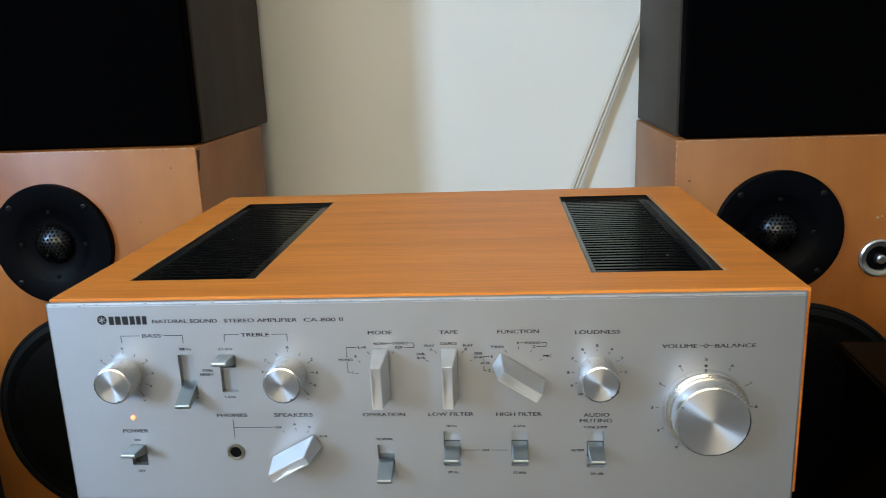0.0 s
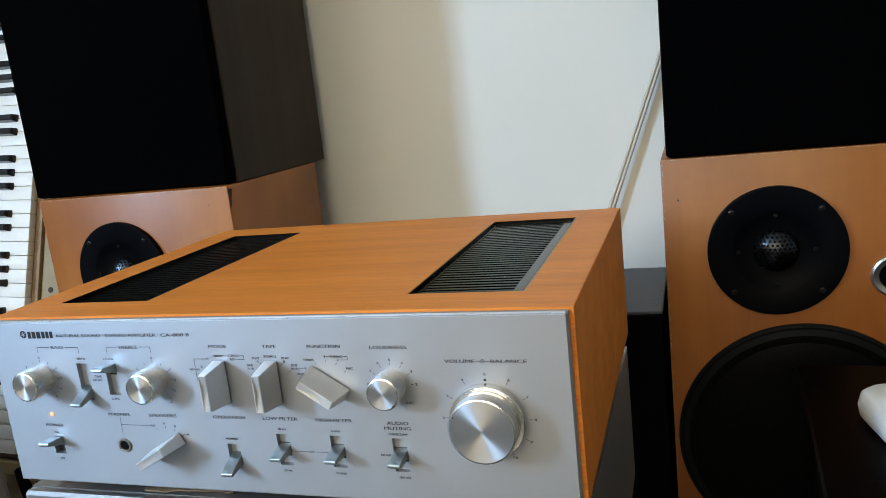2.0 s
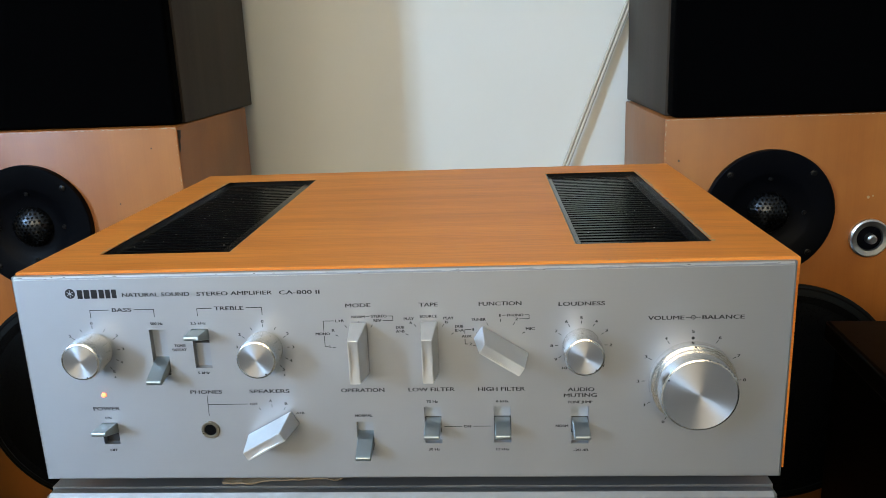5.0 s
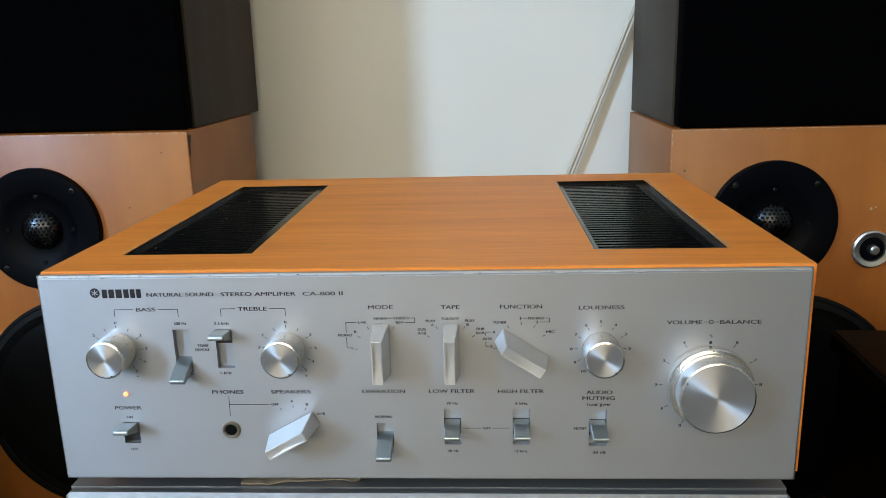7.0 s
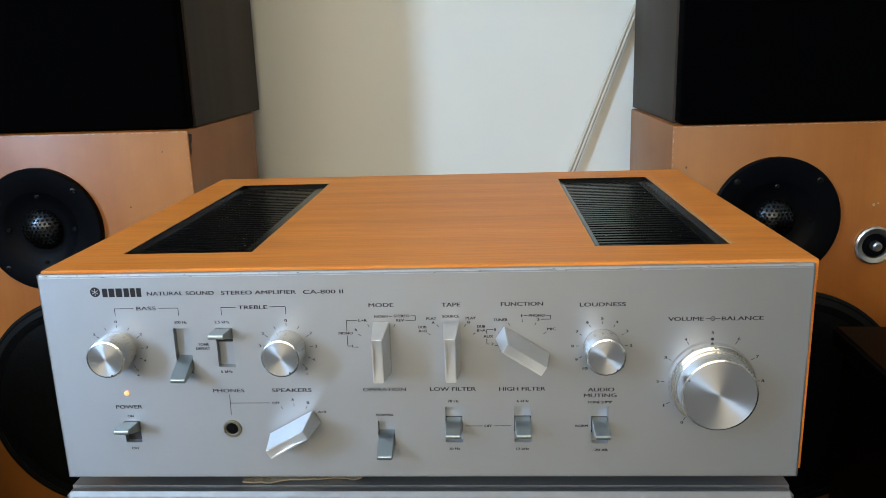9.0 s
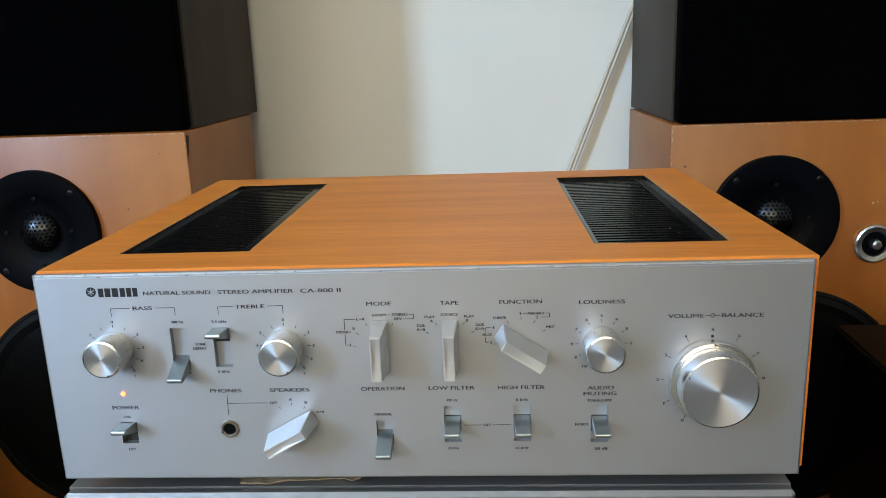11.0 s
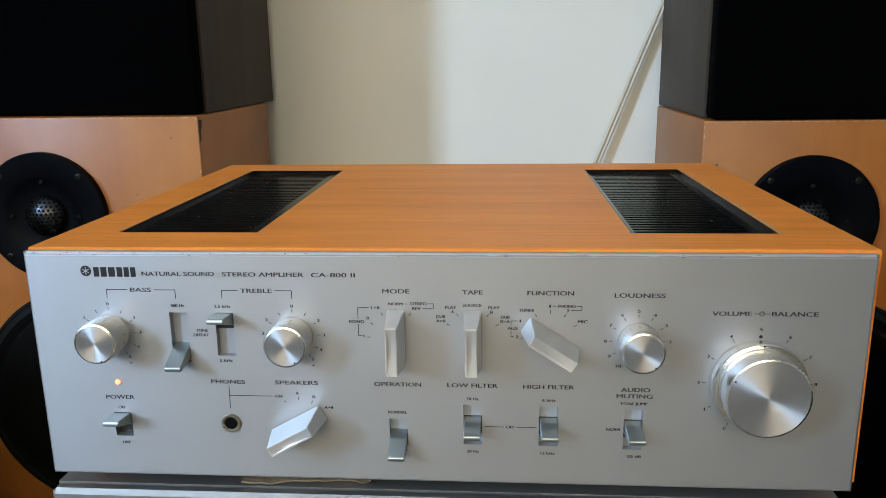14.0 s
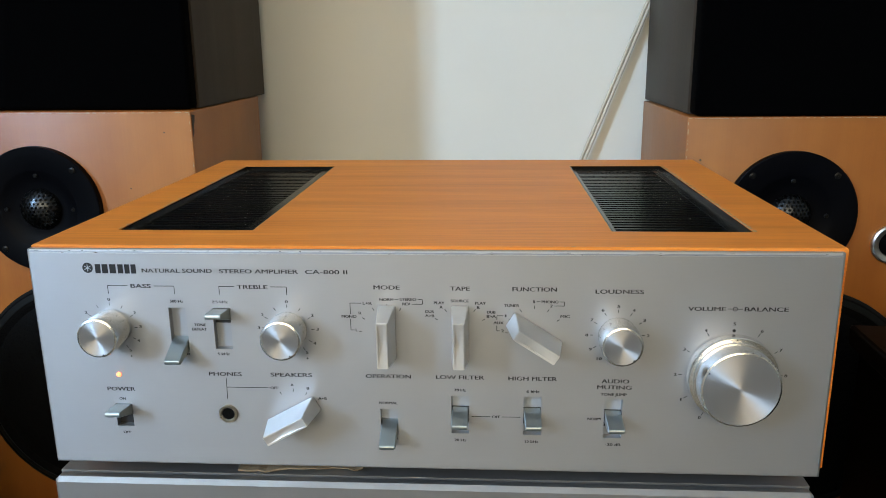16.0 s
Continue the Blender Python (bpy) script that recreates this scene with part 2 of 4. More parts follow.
def smooth_path(points, steps=8):
    """A Catmull-Rom curve through the points."""
    p = [Vector(q) for q in points]
    p = [2 * p[0] - p[1], *p, 2 * p[-1] - p[-2]]
    out = []
    for a, b, c, d in zip(p, p[1:], p[2:], p[3:]):
        for k in range(steps):
            t = k / steps
            out.append(0.5 * (2 * b + (c - a) * t + (2 * a - 5 * b + 4 * c - d) * t * t + (3 * b - a - 3 * c + d) * t ** 3))
    return [*out, p[-2]]


FACE = Matrix.Rotation(radians(90), 4, "X")  # turns a lathe's axis out of a front face


# ---- the room ----
def slab(name, bm, material, label, category):
    return tagged(mesh_object(name, bm, material), label, category, kind="structure")


T = 0.12
slab("floor", box(ROOM_L - T, ROOM_R + T, ROOM_F - T, ROOM_B + T, FLOOR_Z - T, FLOOR_Z), FLOOR, "worn grey-brown linoleum floor of the room", "floor")
slab("ceiling", box(ROOM_L - T, ROOM_R + T, ROOM_F - T, ROOM_B + T, ROOM_H, ROOM_H + T), CEIL, "plain white painted ceiling", "ceiling")
slab("wall_north", box(ROOM_L - T, ROOM_R + T, ROOM_B, ROOM_B + T, FLOOR_Z, ROOM_H), WALL, "off-white painted plaster wall behind the speakers", "wall")
slab("wall_east", box(ROOM_R, ROOM_R + T, ROOM_F, ROOM_B, FLOOR_Z, ROOM_H), BOUNCEWALL, "unseen side wall, its cream dimmed to temper bounced light", "wall")
slab("wall_west", plate([ROOM_F, ROOM_B], [FLOOR_Z, ROOM_H], [(WIN1_Y - WIN1_W / 2, WIN1_Y + WIN1_W / 2, WIN1_Z - WIN1_H / 2, WIN1_Z + WIN1_H / 2)], T, lambda u, v, d: (ROOM_L - d, u, v)), BOUNCEWALL, "unseen wall with a tall window, its cream dimmed to temper bounced light", "wall")
slab("wall_south", plate([ROOM_L, ROOM_R], [FLOOR_Z, ROOM_H], [(FILL_X - FILL_W / 2, FILL_X + FILL_W / 2, FILL_Z - FILL_H / 2, FILL_Z + FILL_H / 2)], T, lambda u, v, d: (u, ROOM_F - d, v)), BOUNCEWALL, "unseen wall with an added fill opening, its cream dimmed to temper bounced light", "wall")

def window(name, w, h, place, bars, label):
    """A white frame with upright bars, set in an opening. place turns (across, up, out) into the room's axes."""
    ob = new(name)
    ob.matrix_basis = place
    tagged(ob, label, "window", kind="structure")
    part("window_frame", plate([-w / 2, w / 2], [-h / 2, h / 2], [(-w / 2 + 0.03, w / 2 - 0.03, -h / 2 + 0.03, h / 2 - 0.03)], 0.02, lambda u, v, d: (u, -d, v)), WINDOWWHITE, ob)
    for k in range(bars):
        x = -w / 2 + w * (k + 1) / (bars + 1)
        part("mullion", box(x - 0.02, x + 0.02, -0.019, -0.001, -h / 2 + 0.031, h / 2 - 0.031, 0.002), WINDOWWHITE, ob)
    return ob


window("window_1", WIN1_W, WIN1_H, pose(ROOM_L, WIN1_Y, WIN1_Z, 0, 0, -90), 1, "tall narrow window with one upright bar")
# Unseen opening with bars, added round the fill lamp.
window("fill_opening", FILL_W, FILL_H, pose(FILL_X, ROOM_F, FILL_Z, 0, 0, 0), 2, "added wide opening with two upright bars, for the warm fill light")

# ---- amplifier ----
AW, AH, AD = 0.218, 0.1285, 0.332
amp = thing("amplifier", (0, 0, 0.70), "silver-fronted stereo amplifier in an orange-brown teak veneer case", "amplifier")
SWITCHES = [  # centre, bottom and top of the slot, lever's tilt
    ("bass", -0.1365, 0.0700, 0.0960, -1), ("treble", -0.1118, 0.0720, 0.0960, 1), ("power", -0.1733, 0.0240, 0.0380, 1),
    ("operation", -0.0208, 0.0215, 0.0372, -1), ("low", 0.0190, 0.0232, 0.0460, 0), ("high", 0.0590, 0.0232, 0.0460, 0), ("muting", 0.1032, 0.0222, 0.0455, 0)]
SW = 0.0049
holes = [(u - SW, u + SW, a, b) for _, u, a, b, _ in SWITCHES]
part("front_panel", plate([-AW, AW], [0, AH], holes, 0.005, lambda u, v, d: (u, d, v), 0.0015), PANEL, amp, "satin silver aluminium front panel", smooth=20)
edge_bm = bmesh.new()
lo, hi = [], []
for i in range(61):
    x = -AW + 0.0016 + (2 * AW - 0.0032) * i / 60
    wob = 0.00012 * noise.noise((x * 160, 2, 0))
    lo.append(edge_bm.verts.new((x, -0.0001, AH - 0.0017 + wob)))
    hi.append(edge_bm.verts.new((x, 0.0015, AH + 0.0001)))
for i in range(60):
    edge_bm.faces.new((lo[i], lo[i + 1], hi[i + 1], hi[i]))
part("bare_edge", edge_bm, CHROME, amp, "bright bare metal top edge of the front panel")
WL, WR = -AW + 0.0005, AW + 0.0030
VENTS = [(-0.1850, -0.1040), (0.1048, 0.1840)]
VY0, VY1 = 0.0415, 0.2940
part("case_top", plate([WL, WR], [0.0052, AD], [(a, b, VY0, VY1) for a, b in VENTS], 0.012, lambda u, v, d: (u, v, AH + 0.0016 - d), 0.0006), TEAK, amp, "orange-brown teak veneer top with fine straight grain", smooth=20)
part("case_side", box(WL, WL + 0.012, 0.0052, AD, 0.003, AH - 0.0105, 0.0006), TEAK, amp)
part("case_side", box(WR - 0.012, WR, 0.0052, AD, 0.003, AH - 0.0105, 0.0006), TEAK, amp)
part("chassis", box(WL + 0.0125, WR - 0.0125, 0.006, AD - 0.003, 0.002, AH - 0.022, 0.001), DARKSLOT, amp)
for a, b in VENTS:
    z = AH - 0.0012
    m0, m1 = 0.0045, 0.0095
    frame_bm = plate([a + 0.0004, b - 0.0004], [VY0 + 0.0004, VY1 - 0.0004], [(a + m0, b - m1, VY0 + 0.003, VY1 - 0.003)], 0.004, lambda u, v, d: (u, v, z - d))
    vent = part("vent_grille", frame_bm, VENTFRAME, amp, "glossy black slotted ventilation grille")
    # Black liner added to darken the recess's inner wall, as shade would.
    part("shade_liner", plate([a + 0.0003, b - 0.0003], [VY0 + 0.0003, VY1 - 0.0003], [(a + 0.0010, b - 0.0010, VY0 + 0.0010, VY1 - 0.0010)], 0.0025, lambda u, v, d: (u, v, AH + 0.0013 - d)), VENT, vent, "thin black liner that darkens the recess wall")
    n = 35
    step = (VY1 - VY0 - 0.006) / n
    slat_bm = box(a + m0, b - m1, -step * 0.29, step * 0.29, -0.006, -0.0003, 0.0003, 1)
    first = part("slat", slat_bm, VENT, vent, m=Matrix.Translation((0, VY0 + 0.003 + step * 0.5, z)))
    for i in range(1, n):
        s = first.copy()
        scene.collection.objects.link(s)
        s.matrix_basis = Matrix.Translation((0, VY0 + 0.003 + step * (i + 0.5), z))
dust = bmesh.new()
for _ in range(70):
    a, b = VENTS[0] if random.random() < 0.75 else VENTS[1]
    x, y, w = random.uniform(a + 0.006, b - 0.012), random.uniform(VY0 + 0.006, VY1 - 0.02), random.uniform(0.0002, 0.0005)
    z = AH - 0.00135
    dust.faces.new([dust.verts.new((x + w * i, y + w * 0.8 * j, z)) for i, j in ((-1, -0.4), (0.4, -1), (1, 0.5), (-0.3, 1))])
tagged(part("dust", dust, CLOTH, amp, "pale specks of dust on the grilles"), kind="stuff")
for x in (-0.17, 0.17):
    for y in (0.05, 0.27):
        part("foot", lathe([(0, -0.0117), (0.013, -0.0117), (0.015, 0.002), (0, 0.002)], 24), RUBBER, amp, m=Matrix.Translation((x, y, 0)), smooth=30)


def knob(u, v, r, h, face_inset=0.0012, label="turned aluminium knob with a spun face"):
    """A turned knob; its spun face is a part of its own. The axis is the local z."""
    m = Matrix.Translation((u, 0, v)) @ FACE
    prof = [(0, 0.0002), (r * 0.93, 0.0002), (r * 0.96, 0.0012), (r * 0.96, h * 0.35), (r, h * 0.4), (r, h - 0.0012), (r - 0.0004, h - 0.0003), (r - face_inset, h), (r - face_inset - 0.0002, h - 0.0003), (0, h - 0.0003)]
    k = part("knob", lathe(prof, 72), KNOB, amp, label, m, 25)
    part("knob_face", lathe([(r - face_inset - 0.0003, h - 0.0012), (r - face_inset - 0.0003, h - 0.0001), (0, h - 0.0001)], 72), KNOBFACE, k, smooth=25)
    return k


KH = 0.0180
knob(-0.1745, 0.0842, 0.0112, KH)
knob(-0.0752, 0.0838, 0.0112, KH)
knob(0.1035, 0.0828, 0.0109, KH)
ring = part("balance_ring", lathe([(0, 0.0002), (0.0228, 0.0002), (0.0238, 0.0010), (0.0238, 0.0062), (0.0233, 0.0069), (0.0190, 0.0069)], 96), KNOB, amp, "turned aluminium balance ring", Matrix.Translation((0.1645, 0, 0.0608)) @ FACE, 25)
knob(0.1645, 0.0608, 0.0210, 0.0196, 0.0012)

for u, v, r, h, a, mat in ((-0.1745, 0.0842, 0.0098, KH, 164, INK), (-0.0752, 0.0838, 0.0095, KH, 150, INK), (0.1035, 0.0828, 0.0095, KH, 140, INK), (0.1645, 0.0608, 0.0190, 0.0196, -62, INK), (0.1645, 0.0608, 0.0226, 0.0069, 0, INK)):
    part("pointer_dot", lathe([(0.0005, h - 0.0001), (0.0005, h + 0.00005), (0, h + 0.00005)], 16), mat, amp, m=Matrix.Translation((u + r * math.sin(radians(a)), 0, v + r * math.cos(radians(a)))) @ FACE)


def bar_knob(u, v, turn, length=0.0255, height=0.0222):
    """A tapering bar handle on a round base, turned by degrees clockwise from upright."""
    m = Matrix.Translation((u, 0, v)) @ Matrix.Rotation(radians(turn), 4, "Y") @ FACE
    b = bmesh.new()
    w0, w1, l0, l1 = 0.0046, 0.0029, length * 0.60, length * 0.49
    ring0 = [b.verts.new((x, y, 0.001)) for x, y in ((-w0, -l0), (w0, -l0), (w0, l0), (-w0, l0))]
    ring1 = [b.verts.new((x, y, height)) for x, y in ((-w1, -l1 * 1.02), (w1, -l1 * 1.02), (w1, l1), (-w1, l1))]
    edge_w = 0.0008
    inner = [b.verts.new((x, y, height - 0.0001)) for x, y in ((-w1 + edge_w, -l1 * 1.02 + edge_w), (w1 - edge_w, -l1 * 1.02 + edge_w), (w1 - edge_w, l1 - edge_w), (-w1 + edge_w, l1 - edge_w))]
    for i in range(4):
        j = (i + 1) % 4
        b.faces.new((ring0[i], ring0[j], ring1[j], ring1[i]))
    b.faces.new(ring0[::-1])
    # the face is folded along a slanting line
    c, d = b.verts.new((-w1 + edge_w, l1 * 0.22, height - 0.0020)), b.verts.new((w1 - edge_w, -l1 * 0.18, height - 0.0020))
    for i in range(4):
        j = (i + 1) % 4
        b.faces.new((ring1[i], ring1[j], inner[j], inner[i]))
    b.faces.new((inner[0], inner[1], d, c))
    b.faces.new((c, d, inner[2], inner[3]))
    b.faces.new((inner[1], inner[2], d))
    b.faces.new((inner[3], inner[0], c))
    outer_edges = [e for e in b.edges if all(v in ring1 or v in ring0 for v in e.verts)]
    bmesh.ops.bevel(b, geom=outer_edges, offset=0.00035, segments=2, affect="EDGES")
    return part("bar_knob", b, BARMETAL, amp, "tapering satin metal bar knob", m, 30)


bar_knob(-0.0205, 0.0835, 0)
bar_knob(0.0192, 0.0835, 0)
bar_knob(0.0590, 0.0835, -57)
bar_knob(-0.0745, 0.0335, 61)


def switch(u, a, b, tilt):
    """A paddle lever in a slot with a grey lining."""
    mid = (a + b) / 2
    lining = bmesh.new()
    depth = 0.0040
    box(u - SW + 0.00005, u + SW - 0.00005, depth, depth + 0.0012, a + 0.00005, b - 0.00005, bm=lining)
    span = b - a
    z = mid + tilt * (span * 0.5 - 0.0035)
    # The short slot's lining is near black, for the shade inside it.
    sw = part("toggle_switch", lining, DARKSLOT if span < 0.015 else SLOTGREY, amp, "paddle switch in a rectangular slot")
    # Near-black block round the lever's foot: the slot's shade set as colour.
    part("slot_shade", box(u - SW + 0.0001, u + SW - 0.0001, depth - 0.0004, depth + 0.0004, max(a + 0.0001, z - 0.0062), min(b - 0.0001, z + (0.0045 if tilt > 0 else 0.0036)), 0), DARKSLOT, sw)
    # the paddle, along local -y, tilted about x
    p = bmesh.new()
    w0, w1 = SW - 0.0003, SW - 0.0006
    prof = [(0.007, -0.0035, 0.0035), (-0.002, -0.0028, 0.0030), (-0.0138, -0.0022, 0.0008), (-0.0146, -0.0016, 0.0002)]
    rings = []
    for k, (y, lo, hi) in enumerate(prof):
        w = w0 + (w1 - w0) * k / 3
        rings.append([p.verts.new(c) for c in ((-w, y, lo), (w, y, lo), (w, y, hi), (-w, y, hi))])
    for r0, r1 in zip(rings, rings[1:]):
        for i in range(4):
            p.faces.new((r0[i], r0[(i + 1) % 4], r1[(i + 1) % 4], r1[i]))
    p.faces.new(rings[0][::-1])
    p.faces.new(rings[-1])
    bmesh.ops.bevel(p, geom=p.edges[:], offset=0.0003, segments=1, affect="EDGES")
    part("lever", p, LEVER, sw, "blue-grey metal paddle lever", Matrix.Translation((u, 0.0, z)) @ Matrix.Rotation(radians(-16 * tilt), 4, "X"), 30)


for _, u, a, b, tilt in SWITCHES:
    switch(u, a, b, tilt)

# headphone socket and power light
sock = part("headphone_socket", lathe([(0.0036, -0.006), (0.0036, 0.0008), (0.0040, 0.0012), (0.0052, 0.0012), (0.0055, 0.0006), (0.0055, 0.0)], 40), BRASS, amp, "worn nickel headphone socket", Matrix.Translation((-0.1125, 0, 0.0330)) @ FACE, 30)
# Closed black disc over the solid panel; the hole's dark inside is its colour.
part("socket_shade", lathe([(0.0035, 0.0004), (0.0033, 0.0003), (0, 0.0003)], 32), RUBBER, sock)
part("power_light", lathe([(0.0014, 0.0001), (0.0014, 0.0006), (0.0009, 0.0012), (0, 0.0014)], 24), LED, amp, "small glowing orange power light", Matrix.Translation((-0.1738, 0, 0.0560)) @ FACE, 40)


# lettering
def text_bmesh(words, bm, u0, u1, v, cap, bold=0.0):
    """Letters of cap height cap, fitted between u0 and u1, centred on height v, just proud of the panel."""
    cu = bpy.data.curves.new("letters", "FONT")
    cu.body, cu.size, cu.offset, cu.resolution_u = words, 1.0, 0.0, 3
    ob = bpy.data.objects.new("letters", cu)
    scene.collection.objects.link(ob)
    me = bpy.data.meshes.new_from_object(ob.evaluated_get(bpy.context.evaluated_depsgraph_get()))
    co = np.array([v_.co[:] for v_ in me.vertices])
    lo, hi = co.min(0), co.max(0)
    su = (u1 - u0) / max(hi[0] - lo[0], 1e-6)
    base = cap / 0.70
    for shift, depth in ((-bold, 0.00012), (bold, 0.00015)):
        vs = [bm.verts.new((u0 + shift + (c[0] - lo[0]) * su, -depth, v - cap / 2 + c[1] * base)) for c in co]
        for p in me.polygons:
            bm.faces.new([vs[i] for i in p.vertices])
    bpy.data.objects.remove(ob)
    bpy.data.curves.remove(cu)
    bpy.data.meshes.remove(me)


def stroke(bm, p, q, w=0.00036):
    """A printed line between two points of the panel."""
    a, b = Vector((p[0], 0, p[1])), Vector((q[0], 0, q[1]))
    d = (b - a).normalized()
    s = Vector((-d.z, 0, d.x)) * w / 2
    bm.faces.new([bm.verts.new(Vector((c.x, -0.00012, c.z))) for c in (a - s, b - s, b + s, a + s)])


def lettering(items, label, lines=(), bold=0.0001):
    for n_, (words, u0, u1, v, cap) in enumerate(items):
        b = bmesh.new()
        text_bmesh(words, b, u0, u1, v, cap, bold)
        part("lettering", b, INK, amp, "" if n_ else label)
    for p, q in lines:
        b = bmesh.new()
        stroke(b, p, q)
        part("printed_line", b, INK, amp)


BIG, SML = 0.0023, 0.0016
for x0, x1 in ((-0.1800, -0.1768), (-0.1762, -0.1727), (-0.1720, -0.1682), (-0.1674, -0.1642), (-0.1636, -0.1606), (-0.1600, -0.1570)):
    mark = bmesh.new()
    stroke(mark, (x0, 0.1180), (x1 - 0.0002, 0.1180), 0.0052)
    part("emblem_bar", mark, INK, amp, "printed black bar of the maker's mark")
disc = lathe([(0.0029, 0.00005), (0.0029, 0.00012), (0, 0.00012)], 32)
part("emblem_disc", disc, INK, amp, m=Matrix.Translation((-0.1842, 0, 0.1185)) @ FACE)
star = bmesh.new()
for k in range(3):
    a = radians(30 + 60 * k)
    d = Vector((math.cos(a), math.sin(a))) * 0.0021
    p, q = (-0.1842 - d.x, 0.1185 - d.y), (-0.1842 + d.x, 0.1185 + d.y)
    stroke(star, p, q, 0.0004)
part("emblem_star", star, PANEL, amp, m=Matrix.Translation((0, -0.0001, 0)))

lettering([("NATURAL SOUND", -0.1540, -0.1152, 0.1172, BIG), ("STEREO AMPLIFIER", -0.1110, -0.0680, 0.1171, BIG), ("CA-800 II", -0.0640, -0.0412, 0.1170, BIG)], "thin black lettering NATURAL SOUND STEREO AMPLIFIER")


def ticks(u, v, r0, r1, angles):
    return [((u + r0 * math.sin(radians(a)), v + r0 * math.cos(radians(a))), (u + r1 * math.sin(radians(a)), v + r1 * math.cos(radians(a)))) for a in angles]


def numerals(u, v, r, marks, cap=SML):
    out = []
    for a, words in marks:
        x, y, w = u + r * math.sin(radians(a)), v + r * math.cos(radians(a)), cap * 0.85 * len(words)
        if words == "1":
            w *= 0.4
        out.append((words, x - w / 2, x + w / 2, y, cap))
    return out


TK = (-120, -95, -60, -30, 0, 30, 60, 90, 115, 140)
lettering([("BASS", -0.1612, -0.1500, 0.1084, BIG), ("500 Hz", -0.1400, -0.1328, 0.0998, SML), ("Hz", -0.1345, -0.1315, 0.0690, SML), ("TONE", -0.1276, -0.1212, 0.0862, SML), ("DEFEAT", -0.1290, -0.1208, 0.0836, SML), ("+", -0.1659, -0.1645, 0.0672, SML)]
          + numerals(-0.1745, 0.0842, 0.0163, [(0, "0"), (58, "2"), (-58, "2"), (88, "3"), (118, "4"), (146, "5")]), "black scale lettering of the BASS control",
          [((-0.1742, 0.1084), (-0.1630, 0.1084)), ((-0.1742, 0.1084), (-0.1742, 0.1038)), ((-0.1482, 0.1084), (-0.1370, 0.1084)), ((-0.1370, 0.1084), (-0.1370, 0.1038))] + ticks(-0.1745, 0.0842, 0.0128, 0.0146, (-60, -30, 0, 30, 60, 90, 118, 146)))
lettering([("TREBLE", -0.1020, -0.0852, 0.1083, BIG), ("2.5 kHz", -0.1166, -0.1078, 0.0996, SML), ("5 kHz", -0.1158, -0.1090, 0.0692, SML), ("+", -0.0660, -0.0646, 0.0672, SML)]
          + numerals(-0.0752, 0.0838, 0.0163, [(0, "0"), (58, "2"), (-58, "2"), (-86, "3"), (88, "3"), (118, "4"), (143, "5")]), "black scale lettering of the TREBLE control",
          [((-0.1120, 0.1084), (-0.1034, 0.1084)), ((-0.1120, 0.1084), (-0.1120, 0.1038)), ((-0.0838, 0.1084), (-0.0748, 0.1084)), ((-0.0748, 0.1084), (-0.0748, 0.1038))] + ticks(-0.0752, 0.0838, 0.0128, 0.0146, (-86, -60, -30, 0, 30, 60, 88, 118, 143)))
lettering([("POWER", -0.1815, -0.1655, 0.0472, BIG), ("ON", -0.1752, -0.1716, 0.0412, SML), ("OFF", -0.1752, -0.1708, 0.0202, SML)], "black lettering POWER ON OFF")
lettering([("PHONES", -0.1218, -0.1032, 0.0572, BIG), ("SPEAKERS", -0.0868, -0.0634, 0.0572, BIG), ("OFF", -0.0873, -0.0829, 0.0492, SML), ("A", -0.0758, -0.0742, 0.0512, SML), ("B", -0.0668, -0.0653, 0.0492, SML), ("A+B", -0.0606, -0.0558, 0.0432, SML)], "black lettering PHONES and SPEAKERS",
          [((-0.1122, 0.0545), (-0.1124, 0.0418)), ((-0.1122, 0.0492), (-0.0888, 0.0492))] + ticks(-0.0745, 0.0335, 0.0136, 0.0154, (-30, 0, 30, 58)))
lettering([("MODE", -0.0272, -0.0132, 0.1086, BIG), ("NORM", -0.0242, -0.0168, 0.1018, SML), ("STEREO", -0.0132, -0.0044, 0.1020, SML), ("REV", -0.0118, -0.0076, 0.0994, SML), ("L+R", -0.0334, -0.0286, 0.0996, SML), ("MONO", -0.0452, -0.0372, 0.0920, SML), ("R", -0.0358, -0.0344, 0.0940, SML), ("L", -0.0378, -0.0366, 0.0842, SML)], "black lettering of the MODE selector",
          [((-0.0160, 0.1018), (-0.0142, 0.1018)), ((-0.0036, 0.1020), (-0.0010, 0.1020)), ((-0.0010, 0.1020), (-0.0010, 0.0993)), ((-0.0010, 0.0993), (-0.0066, 0.0993)), ((-0.0344, 0.0996), (-0.0404, 0.0996)), ((-0.0404, 0.0996), (-0.0404, 0.0934)), ((-0.0404, 0.0906), (-0.0404, 0.0842)), ((-0.0404, 0.0842), (-0.0384, 0.0842))] + ticks(-0.0205, 0.0835, 0.0138, 0.0156, (-90, -60, -30, 0, 30)))
lettering([("TAPE", 0.0140, 0.0244, 0.1083, BIG), ("SOURCE", 0.0142, 0.0238, 0.1014, SML), ("PLAY", 0.0052, 0.0108, 0.1002, SML), ("A", 0.0082, 0.0097, 0.0978, SML), ("PLAY", 0.0274, 0.0330, 0.1002, SML), ("B", 0.0283, 0.0297, 0.0978, SML), ("DUB", 0.0006, 0.0050, 0.0952, SML), ("A>B", 0.0004, 0.0052, 0.0928, SML), ("DUB", 0.0338, 0.0382, 0.0952, SML), ("B>A", 0.0336, 0.0384, 0.0928, SML)], "black lettering of the TAPE selector", ticks(0.0192, 0.0835, 0.0138, 0.0156, (-60, -32, 32, 60)))
